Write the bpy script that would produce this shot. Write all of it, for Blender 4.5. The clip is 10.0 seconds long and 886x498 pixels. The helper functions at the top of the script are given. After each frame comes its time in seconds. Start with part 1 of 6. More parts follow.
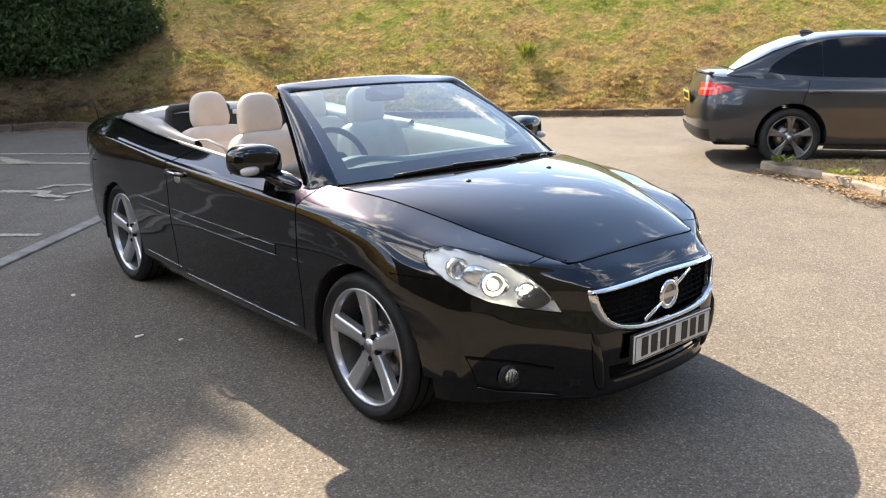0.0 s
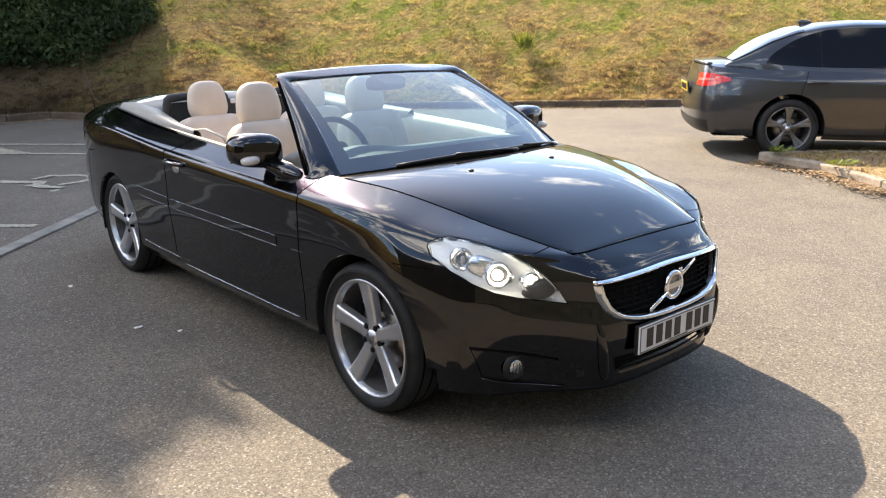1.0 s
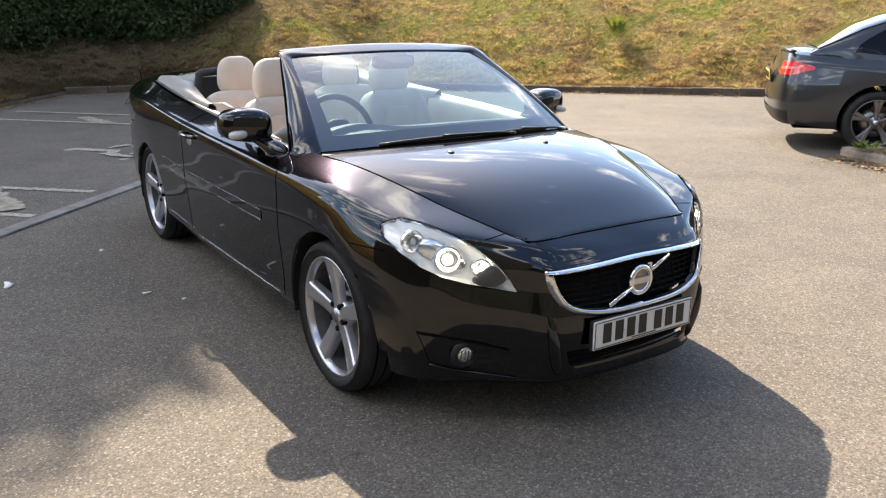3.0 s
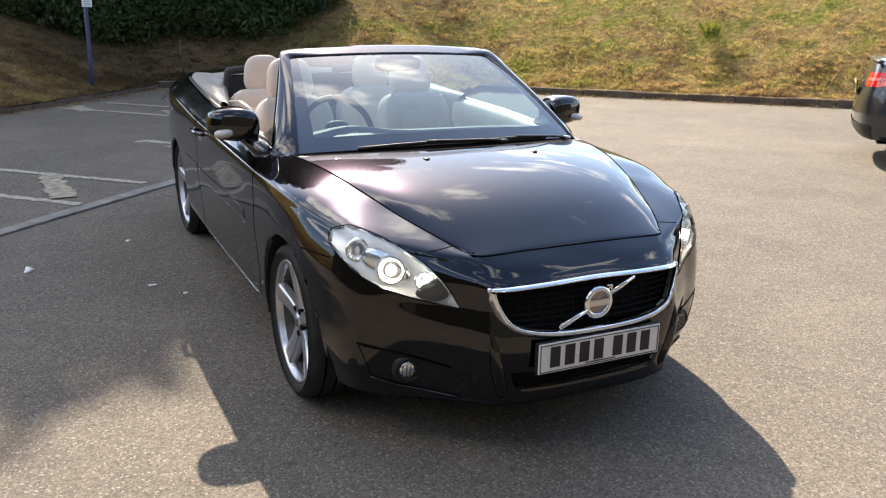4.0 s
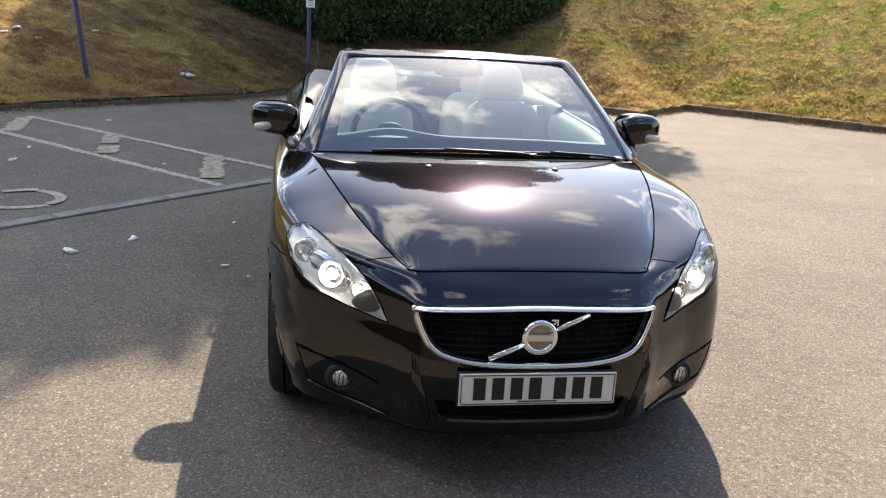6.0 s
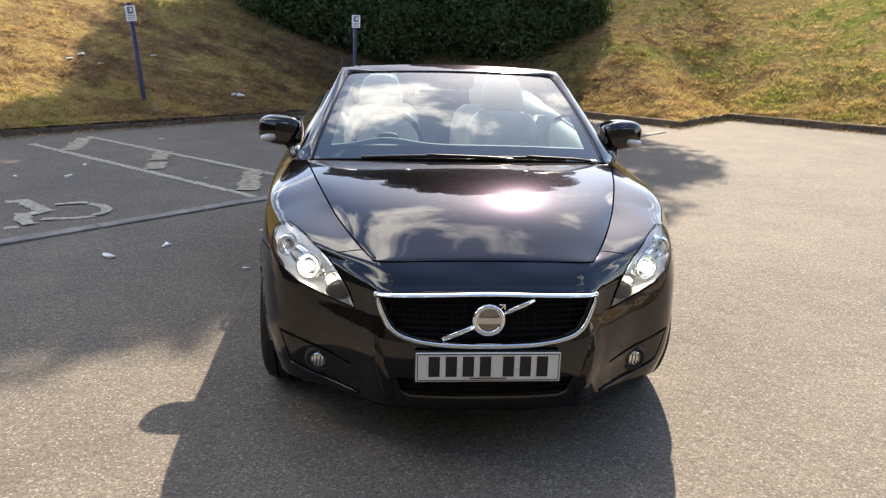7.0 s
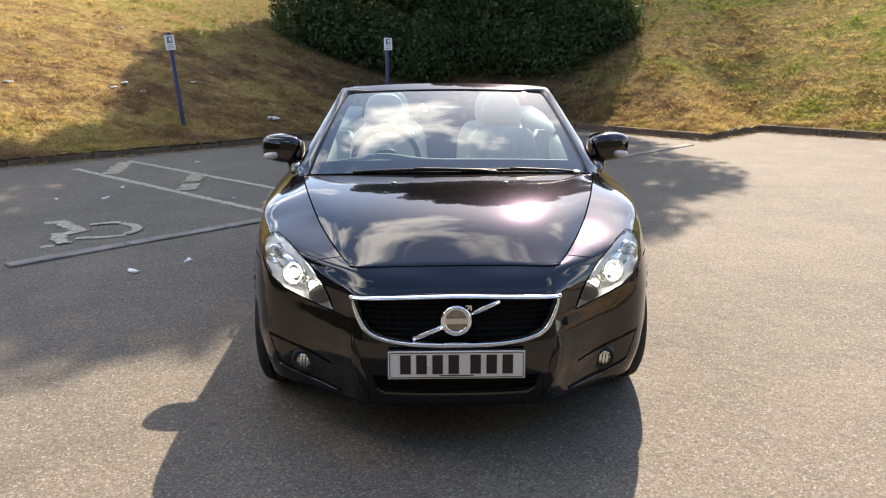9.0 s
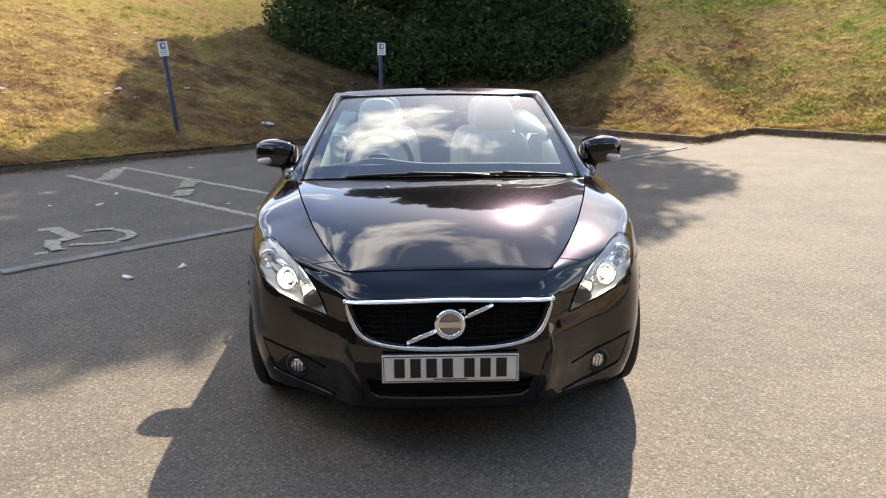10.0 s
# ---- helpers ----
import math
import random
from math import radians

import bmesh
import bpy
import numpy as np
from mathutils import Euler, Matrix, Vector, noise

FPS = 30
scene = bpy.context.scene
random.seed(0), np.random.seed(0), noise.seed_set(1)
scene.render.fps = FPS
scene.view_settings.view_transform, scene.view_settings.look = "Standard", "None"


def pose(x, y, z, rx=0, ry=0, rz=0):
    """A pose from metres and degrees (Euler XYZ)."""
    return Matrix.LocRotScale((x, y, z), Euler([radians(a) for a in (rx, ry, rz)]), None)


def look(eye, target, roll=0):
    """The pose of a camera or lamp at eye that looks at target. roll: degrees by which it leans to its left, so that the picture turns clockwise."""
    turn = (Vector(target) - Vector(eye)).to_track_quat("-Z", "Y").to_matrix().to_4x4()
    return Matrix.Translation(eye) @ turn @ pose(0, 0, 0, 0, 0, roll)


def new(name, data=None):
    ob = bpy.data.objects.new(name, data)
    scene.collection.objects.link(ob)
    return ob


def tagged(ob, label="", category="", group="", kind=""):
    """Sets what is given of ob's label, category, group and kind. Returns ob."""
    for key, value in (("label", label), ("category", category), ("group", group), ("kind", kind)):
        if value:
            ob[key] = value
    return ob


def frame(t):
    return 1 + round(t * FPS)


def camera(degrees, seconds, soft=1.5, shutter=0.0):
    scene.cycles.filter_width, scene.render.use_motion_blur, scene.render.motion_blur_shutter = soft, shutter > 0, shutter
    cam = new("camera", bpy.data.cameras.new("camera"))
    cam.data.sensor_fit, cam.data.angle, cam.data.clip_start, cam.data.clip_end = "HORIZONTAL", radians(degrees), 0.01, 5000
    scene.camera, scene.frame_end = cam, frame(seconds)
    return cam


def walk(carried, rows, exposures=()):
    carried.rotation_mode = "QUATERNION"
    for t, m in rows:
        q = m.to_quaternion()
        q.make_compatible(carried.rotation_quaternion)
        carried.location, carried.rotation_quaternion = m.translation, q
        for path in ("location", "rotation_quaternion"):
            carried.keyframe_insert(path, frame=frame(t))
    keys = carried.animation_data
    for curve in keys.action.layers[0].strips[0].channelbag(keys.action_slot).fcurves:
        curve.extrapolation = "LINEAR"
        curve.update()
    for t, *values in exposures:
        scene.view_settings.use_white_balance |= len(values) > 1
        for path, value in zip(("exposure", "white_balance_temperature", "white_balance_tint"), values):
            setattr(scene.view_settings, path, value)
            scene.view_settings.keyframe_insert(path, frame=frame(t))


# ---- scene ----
cam = camera(56.0, 10.0, soft=1.2)
PATH = [
    (0, (-2.754, -2.738, 1.554), (-1.492, -1.27, 1.05), -0.7),
    (0.5, (-2.753, -2.722, 1.549), (-1.494, -1.255, 1.04), -0.8),
    (1, (-2.764, -2.694, 1.543), (-1.496, -1.239, 1.019), -0.6),
    (1.5, (-2.769, -2.681, 1.543), (-1.482, -1.251, 1.0), -0.1),
    (2, (-2.656, -2.819, 1.535), (-1.402, -1.362, 0.985), 0.6),
    (2.5, (-2.492, -2.938, 1.537), (-1.332, -1.411, 0.97), 0.4),
    (2.7, (-2.419, -2.96, 1.524), (-1.293, -1.406, 0.96), 0.4),
    (3.8, (-1.814, -3.148, 1.526), (-0.951, -1.434, 0.962), 0.4),
    (4, (-1.719, -3.18, 1.532), (-0.879, -1.454, 0.971), 1.0),
    (4.5, (-1.423, -3.243, 1.533), (-0.691, -1.465, 0.983), 1.0),
    (5, (-1.123, -3.219, 1.511), (-0.504, -1.401, 0.95), 1.9),
    (5.5, (-0.881, -3.254, 1.518), (-0.435, -1.388, 0.954), 2.7),
    (6.8, (-0.474, -3.592, 1.547), (-0.298, -1.673, 1.011), 2.2),
    (7, (-0.391, -3.687, 1.549), (-0.238, -1.763, 1.024), 1.5),
    (7.5, (-0.243, -3.792, 1.552), (-0.154, -1.857, 1.053), 0.8),
    (8, (-0.107, -3.861, 1.544), (-0.056, -1.924, 1.048), 0.7),
    (8.5, (-0.096, -3.888, 1.552), (-0.062, -1.949, 1.061), -0.2),
    (9, (-0.102, -3.91, 1.555), (-0.068, -1.97, 1.073), -0.2),
    (9.5, (-0.098, -3.916, 1.556), (-0.055, -1.974, 1.079), -0.4),
    (10, (-0.095, -3.922, 1.556), (-0.049, -1.979, 1.084), -0.5),
]
walk(cam, [(t, look(eye, target, roll)) for t, eye, target, roll in PATH], exposures=((0, 1.64, 6900, 10), (2.5, 1.58, 6800, 10), (4.5, 1.38, 6750, 10), (10, 1.34, 6800, 10)))

# ---------------------------------------------------------------- light
SUN_DIR = Vector((0.25, 0.97, 0.80))
SUN_EL, SUN_ROT = math.atan2(0.80, math.hypot(0.25, 0.97)), math.atan2(0.25, 0.97)
sun = new("sun", bpy.data.lights.new("sun", "SUN"))
sun.data.energy, sun.data.angle, sun.data.color = 5.0, radians(0.55), (1.0, 0.875, 0.715)
sun.matrix_world = look(SUN_DIR * 40, (0, 0, 0))


def link(nt, a, b):
    nt.links.new(a, b)


def build_world():
    w = bpy.data.worlds.new("world")
    scene.world = w
    w.use_nodes = True
    nt = w.node_tree
    nt.nodes.clear()
    out = nt.nodes.new("ShaderNodeOutputWorld")
    bg = nt.nodes.new("ShaderNodeBackground")
    sky = nt.nodes.new("ShaderNodeTexSky")
    sky.sky_type, sky.sun_disc = "NISHITA", False
    sky.sun_elevation, sky.sun_rotation = SUN_EL, SUN_ROT
    sky.air_density, sky.dust_density, sky.ozone_density = 1.0, 0.7, 2.2
    # scattered fair-weather clouds, laid on a flat sheet overhead
    geo = nt.nodes.new("ShaderNodeTexCoord")
    sep = nt.nodes.new("ShaderNodeSeparateXYZ")
    link(nt, geo.outputs["Generated"], sep.inputs[0])
    zc = nt.nodes.new("ShaderNodeMath")
    zc.operation = "MAXIMUM"
    zc.inputs[1].default_value = 0.06
    link(nt, sep.outputs["Z"], zc.inputs[0])
    div = nt.nodes.new("ShaderNodeVectorMath")
    div.operation = "DIVIDE"
    comb = nt.nodes.new("ShaderNodeCombineXYZ")
    for i in range(3):
        link(nt, zc.outputs[0], comb.inputs[i])
    link(nt, geo.outputs["Generated"], div.inputs[0])
    link(nt, comb.outputs[0], div.inputs[1])
    drift = nt.nodes.new("ShaderNodeVectorMath")
    drift.inputs[1].default_value = (4.27, 15.11, -23.89)
    link(nt, div.outputs[0], drift.inputs[0])
    noi = nt.nodes.new("ShaderNodeTexNoise")
    noi.inputs["Scale"].default_value = 1.6
    noi.inputs["Detail"].default_value = 6
    noi.inputs["Roughness"].default_value = 0.60
    link(nt, drift.outputs[0], noi.inputs["Vector"])
    ramp = nt.nodes.new("ShaderNodeValToRGB")
    ramp.color_ramp.elements[0].position = 0.54
    ramp.color_ramp.elements[1].position = 0.645
    link(nt, noi.outputs["Fac"], ramp.inputs[0])
    mix = nt.nodes.new("ShaderNodeMix")
    mix.data_type = "RGBA"
    mix.inputs["B"].default_value = (15.5, 15.1, 14.4, 1)
    link(nt, ramp.outputs["Color"], mix.inputs["Factor"])
    link(nt, sky.outputs[0], mix.inputs["A"])
    link(nt, mix.outputs["Result"], bg.inputs["Color"])
    bg.inputs["Strength"].default_value = 0.135
    link(nt, bg.outputs[0], out.inputs["Surface"])


build_world()


# ---------------------------------------------------------------- materials
def mat(name, color=(0.5, 0.5, 0.5), rough=0.5, metal=0.0, coat=0.0, spec=0.5, vary=0.0, vscale=8.0, bump=0.0, bscale=80.0, color2=None,
        transmission=0.0, ior=1.45, emit=0.0, emit_color=(1, 1, 1), coords="Object", rvary=0.0, random_tint=0.0, sheen=0.0, coat_ior=1.5, edge=None):
    """A Principled material: colour varied at two scales, relief and roughness from noise."""
    m = bpy.data.materials.new(name)
    m.use_nodes = True
    nt = m.node_tree
    b = nt.nodes["Principled BSDF"]
    b.inputs["Base Color"].default_value = (*color, 1)
    b.inputs["Roughness"].default_value = rough
    b.inputs["Metallic"].default_value = metal
    b.inputs["Coat Weight"].default_value = coat
    b.inputs["Coat Roughness"].default_value = 0.03
    b.inputs["Coat IOR"].default_value = coat_ior
    b.inputs["Specular IOR Level"].default_value = spec
    b.inputs["IOR"].default_value = ior
    b.inputs["Transmission Weight"].default_value = transmission
    b.inputs["Sheen Weight"].default_value = sheen
    if edge:
        b.inputs["Specular Tint"].default_value = (*edge, 1)
    if emit:
        b.inputs["Emission Color"].default_value = (*emit_color, 1)
        b.inputs["Emission Strength"].default_value = emit
    tc = nt.nodes.new("ShaderNodeTexCoord")
    if vary or color2:
        n1 = nt.nodes.new("ShaderNodeTexNoise")
        n1.inputs["Scale"].default_value = vscale
        n1.inputs["Detail"].default_value = 6
        n1.inputs["Roughness"].default_value = 0.62
        link(nt, tc.outputs[coords], n1.inputs["Vector"])
        rm = nt.nodes.new("ShaderNodeValToRGB")
        c2 = color2 or tuple(max(0.0, c * (1 - vary)) for c in color)
        c1 = color if color2 else tuple(min(1.0, c * (1 + vary)) for c in color)
        rm.color_ramp.elements[0].position, rm.color_ramp.elements[1].position = 0.32, 0.68
        rm.color_ramp.elements[0].color, rm.color_ramp.elements[1].color = (*c2, 1), (*c1, 1)
        link(nt, n1.outputs["Fac"], rm.inputs[0])
        last = rm.outputs["Color"]
        if random_tint:
            oi = nt.nodes.new("ShaderNodeNewGeometry")
            hs = nt.nodes.new("ShaderNodeHueSaturation")
            mr = nt.nodes.new("ShaderNodeMapRange")
            mr.inputs["To Min"].default_value, mr.inputs["To Max"].default_value = 1 - random_tint, 1 + random_tint
            link(nt, oi.outputs["Random Per Island"], mr.inputs["Value"])
            link(nt, mr.outputs["Result"], hs.inputs["Value"])
            link(nt, last, hs.inputs["Color"])
            last = hs.outputs["Color"]
        link(nt, last, b.inputs["Base Color"])
        if rvary:
            mr = nt.nodes.new("ShaderNodeMapRange")
            mr.inputs["To Min"].default_value, mr.inputs["To Max"].default_value = max(0.0, rough - rvary), min(1.0, rough + rvary)
            link(nt, n1.outputs["Fac"], mr.inputs["Value"])
            link(nt, mr.outputs["Result"], b.inputs["Roughness"])
    if bump:
        n2 = nt.nodes.new("ShaderNodeTexNoise")
        n2.inputs["Scale"].default_value = bscale
        n2.inputs["Detail"].default_value = 4
        link(nt, tc.outputs[coords], n2.inputs["Vector"])
        bp = nt.nodes.new("ShaderNodeBump")
        bp.inputs["Strength"].default_value = bump
        bp.inputs["Distance"].default_value = 0.01
        link(nt, n2.outputs["Fac"], bp.inputs["Height"])
        link(nt, bp.outputs["Normal"], b.inputs["Normal"])
    return m


def asphalt_material():
    m = bpy.data.materials.new("asphalt")
    m.use_nodes = True
    nt = m.node_tree
    b = nt.nodes["Principled BSDF"]
    tc = nt.nodes.new("ShaderNodeTexCoord")

    def noise_node(scale, detail=5, rough=0.6):
        n = nt.nodes.new("ShaderNodeTexNoise")
        n.inputs["Scale"].default_value, n.inputs["Detail"].default_value, n.inputs["Roughness"].default_value = scale, detail, rough
        link(nt, tc.outputs["Object"], n.inputs["Vector"])
        return n

    def ramp(src, p0, c0, p1, c1):
        r = nt.nodes.new("ShaderNodeValToRGB")
        r.color_ramp.elements[0].position, r.color_ramp.elements[1].position = p0, p1
        r.color_ramp.elements[0].color, r.color_ramp.elements[1].color = (*c0, 1), (*c1, 1)
        link(nt, src, r.inputs[0])
        return r

    def mixer(kind, fac, a, bb):
        x = nt.nodes.new("ShaderNodeMix")
        x.data_type, x.blend_type = "RGBA", kind
        if isinstance(fac, float):
            x.inputs["Factor"].default_value = fac
        else:
            link(nt, fac, x.inputs["Factor"])
        link(nt, a, x.inputs["A"])
        link(nt, bb, x.inputs["B"])
        return x.outputs["Result"]

    big = ramp(noise_node(0.35, 6).outputs["Fac"], 0.3, (0.096, 0.084, 0.070), 0.7, (0.138, 0.119, 0.096))
    stain = ramp(noise_node(1.7, 8, 0.7).outputs["Fac"], 0.35, (0.66, 0.66, 0.68), 0.62, (1.10, 1.09, 1.07))
    c = mixer("MULTIPLY", 0.55, big.outputs["Color"], stain.outputs["Color"])

    def stones(scale):
        v = nt.nodes.new("ShaderNodeTexVoronoi")
        v.inputs["Scale"].default_value = scale
        link(nt, tc.outputs["Object"], v.inputs["Vector"])
        sp = nt.nodes.new("ShaderNodeSeparateColor")
        link(nt, v.outputs["Color"], sp.inputs[0])
        return v, sp

    # small chippings, each of its own tone, with a few large pale ones and dark voids between
    vor, tone = stones(135)
    chips = ramp(tone.outputs[0], 0.0, (0.58, 0.58, 0.60), 1.0, (1.54, 1.48, 1.39))
    c = mixer("MULTIPLY", 0.9, c, chips.outputs["Color"])
    lt = nt.nodes.new("ShaderNodeRGB")
    lt.outputs[0].default_value = (0.235, 0.215, 0.188, 1)
    pale = ramp(tone.outputs[1], 0.94, (0, 0, 0), 0.96, (1, 1, 1))
    c = mixer("MIX", pale.outputs["Color"], c, lt.outputs[0])
    vor2, tone2 = stones(52)
    near = ramp(vor2.outputs["Distance"], 0.30, (1, 1, 1), 0.38, (0, 0, 0))
    few = ramp(tone2.outputs[0], 0.95, (0, 0, 0), 0.96, (0.7, 0.7, 0.7))
    big_chip = mixer("MULTIPLY", 1.0, near.outputs["Color"], few.outputs["Color"])
    c = mixer("MIX", big_chip, c, lt.outputs[0])
    void = ramp(noise_node(34, 3, 0.6).outputs["Fac"], 0.28, (0.70, 0.70, 0.71), 0.42, (1, 1, 1))
    c = mixer("MULTIPLY", 1.0, c, void.outputs["Color"])
    link(nt, c, b.inputs["Base Color"])
    b.inputs["Roughness"].default_value = 0.86
    b.inputs["Specular IOR Level"].default_value = 0.35
    b1 = nt.nodes.new("ShaderNodeBump")
    b1.inputs["Strength"].default_value, b1.inputs["Distance"].default_value = 0.5, 0.004
    link(nt, tone.outputs[2], b1.inputs["Height"])
    b2 = nt.nodes.new("ShaderNodeBump")
    b2.inputs["Strength"].default_value, b2.inputs["Distance"].default_value = 0.4, 0.02
    link(nt, noise_node(14, 5).outputs["Fac"], b2.inputs["Height"])
    link(nt, b1.outputs["Normal"], b2.inputs["Normal"])
    link(nt, b2.outputs["Normal"], b.inputs["Normal"])
    return m


def grass_material(name, dry, green, soil, per_blade):
    """Sun-scorched turf: dry and green patches, bare soil between."""
    m = bpy.data.materials.new(name)
    m.use_nodes = True
    nt = m.node_tree
    b = nt.nodes["Principled BSDF"]
    tc = nt.nodes.new("ShaderNodeTexCoord")
    n1 = nt.nodes.new("ShaderNodeTexNoise")
    n1.inputs["Scale"].default_value, n1.inputs["Detail"].default_value, n1.inputs["Roughness"].default_value = 1.7, 8, 0.74
    mp = nt.nodes.new("ShaderNodeMapping")
    mp.inputs["Rotation"].default_value = (0, 0, radians(40))
    mp.inputs["Scale"].default_value = (0.55, 1.3, 1.3)
    link(nt, tc.outputs["Object"], mp.inputs["Vector"])
    link(nt, mp.outputs[0], n1.inputs["Vector"])
    r = nt.nodes.new("ShaderNodeValToRGB")
    e = r.color_ramp.elements
    e[0].position, e[1].position = 0.33, 0.66
    e[0].color, e[1].color = (*soil, 1), (*green, 1)
    x = e.new(0.47)
    x.color = (*dry, 1)
    x = e.new(0.57)
    x.color = (*[(a * .55 + b * .45) for a, b in zip(dry, green)], 1)
    # broad drier and greener stretches
    n0 = nt.nodes.new("ShaderNodeTexNoise")
    n0.inputs["Scale"].default_value, n0.inputs["Detail"].default_value = 0.28, 3
    link(nt, mp.outputs[0], n0.inputs["Vector"])
    sm = nt.nodes.new("ShaderNodeMath")
    sm.operation, sm.inputs[1].default_value = "MULTIPLY_ADD", 0.55
    link(nt, n0.outputs["Fac"], sm.inputs[0])
    of = nt.nodes.new("ShaderNodeMath")
    of.operation, of.inputs[1].default_value = "SUBTRACT", 0.275
    link(nt, n1.outputs["Fac"], of.inputs[0])
    link(nt, of.outputs[0], sm.inputs[2])
    # the west end of the bank is parched, the east end greener up the slope
    ax = nt.nodes.new("ShaderNodeSeparateXYZ")
    link(nt, tc.outputs["Object"], ax.inputs[0])
    west = nt.nodes.new("ShaderNodeMapRange")
    west.inputs["From Min"].default_value, west.inputs["From Max"].default_value = -3.0, 5.0
    west.inputs["To Min"].default_value, west.inputs["To Max"].default_value = -0.085, 0.0
    link(nt, ax.outputs["X"], west.inputs["Value"])
    high = nt.nodes.new("ShaderNodeMapRange")
    high.inputs["From Min"].default_value, high.inputs["From Max"].default_value = 0.2, 2.4
    high.inputs["To Min"].default_value, high.inputs["To Max"].default_value = -0.060, 0.085
    link(nt, ax.outputs["Z"], high.inputs["Value"])
    for shift in (west, high):
        ad = nt.nodes.new("ShaderNodeMath")
        link(nt, sm.outputs[0], ad.inputs[0])
        link(nt, shift.outputs["Result"], ad.inputs[1])
        sm = ad
    link(nt, sm.outputs[0], r.inputs[0])
    # bare earth and leaf mould round the foot of the bush, plus painted shade
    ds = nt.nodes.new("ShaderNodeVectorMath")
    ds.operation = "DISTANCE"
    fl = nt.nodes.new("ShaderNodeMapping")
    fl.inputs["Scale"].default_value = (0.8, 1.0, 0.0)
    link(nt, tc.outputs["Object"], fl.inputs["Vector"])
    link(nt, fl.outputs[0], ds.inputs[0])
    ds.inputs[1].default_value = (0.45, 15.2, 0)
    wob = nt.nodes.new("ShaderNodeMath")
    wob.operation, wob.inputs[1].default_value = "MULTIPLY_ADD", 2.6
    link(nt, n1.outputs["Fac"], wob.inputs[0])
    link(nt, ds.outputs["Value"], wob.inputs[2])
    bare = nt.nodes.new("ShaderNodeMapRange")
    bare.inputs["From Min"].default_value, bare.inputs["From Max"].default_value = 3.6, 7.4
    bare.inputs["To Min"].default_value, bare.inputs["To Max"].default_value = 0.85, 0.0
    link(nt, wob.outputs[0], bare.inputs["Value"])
    mould_shade = nt.nodes.new("ShaderNodeMix")
    mould_shade.data_type = "RGBA"
    mould_shade.inputs["B"].default_value = (0.066, 0.046, 0.030, 1)
    link(nt, bare.outputs["Result"], mould_shade.inputs["Factor"])
    link(nt, r.outputs["Color"], mould_shade.inputs["A"])
    hs = nt.nodes.new("ShaderNodeHueSaturation")
    link(nt, mould_shade.outputs["Result"], hs.inputs["Color"])
    mr = nt.nodes.new("ShaderNodeMapRange")
    mr.inputs["To Min"].default_value, mr.inputs["To Max"].default_value = 0.45, 1.50 if per_blade else 1.45
    n3 = nt.nodes.new("ShaderNodeTexNoise")
    n3.inputs["Scale"].default_value, n3.inputs["Detail"].default_value, n3.inputs["Roughness"].default_value = 13.0, 8, 0.74
    link(nt, mp.outputs[0], n3.inputs["Vector"])
    if per_blade:
        g = nt.nodes.new("ShaderNodeNewGeometry")
        half = nt.nodes.new("ShaderNodeMath")
        half.operation, half.inputs[1].default_value = "MULTIPLY_ADD", 0.5
        more = nt.nodes.new("ShaderNodeMath")
        more.operation, more.inputs[1].default_value, more.inputs[2].default_value = "MULTIPLY_ADD", 1.9, -0.70
        link(nt, n3.outputs["Fac"], more.inputs[0])
        link(nt, g.outputs["Random Per Island"], half.inputs[0])
        link(nt, more.outputs[0], half.inputs[2])
        link(nt, half.outputs[0], mr.inputs["Value"])
    else:
        link(nt, n3.outputs["Fac"], mr.inputs["Value"])
        mr.inputs["From Min"].default_value, mr.inputs["From Max"].default_value = 0.3, 0.7
        bp = nt.nodes.new("ShaderNodeBump")
        bp.inputs["Strength"].default_value, bp.inputs["Distance"].default_value = 0.9, 0.06
        link(nt, n3.outputs["Fac"], bp.inputs["Height"])
        link(nt, bp.outputs["Normal"], b.inputs["Normal"])
    link(nt, mr.outputs["Result"], hs.inputs["Value"])
    link(nt, hs.outputs["Color"], b.inputs["Base Color"])
    b.inputs["Roughness"].default_value = 0.95
    b.inputs["Specular IOR Level"].default_value = 0.02
    if per_blade:
        tr = nt.nodes.new("ShaderNodeBsdfTranslucent")
        link(nt, hs.outputs["Color"], tr.inputs["Color"])
        mx = nt.nodes.new("ShaderNodeMixShader")
        mx.inputs[0].default_value = 0.55
        link(nt, b.outputs[0], mx.inputs[1])
        link(nt, tr.outputs[0], mx.inputs[2])
        link(nt, mx.outputs[0], nt.nodes["Material Output"].inputs["Surface"])
    return m


def leaf_material(name, c1, c2):
    m = mat(name, c1, 0.5, color2=c2, vscale=1.2, random_tint=0.45, spec=0.12)
    nt = m.node_tree
    b = nt.nodes["Principled BSDF"]
    tr = nt.nodes.new("ShaderNodeBsdfTranslucent")
    tr.inputs["Color"].default_value = (c1[0] * 1.6, c1[1] * 1.5, c1[2] * 0.8, 1)
    mx = nt.nodes.new("ShaderNodeMixShader")
    mx.inputs[0].default_value = 0.25
    link(nt, b.outputs[0], mx.inputs[1])
    link(nt, tr.outputs[0], mx.inputs[2])
    link(nt, mx.outputs[0], nt.nodes["Material Output"].inputs["Surface"])
    return m


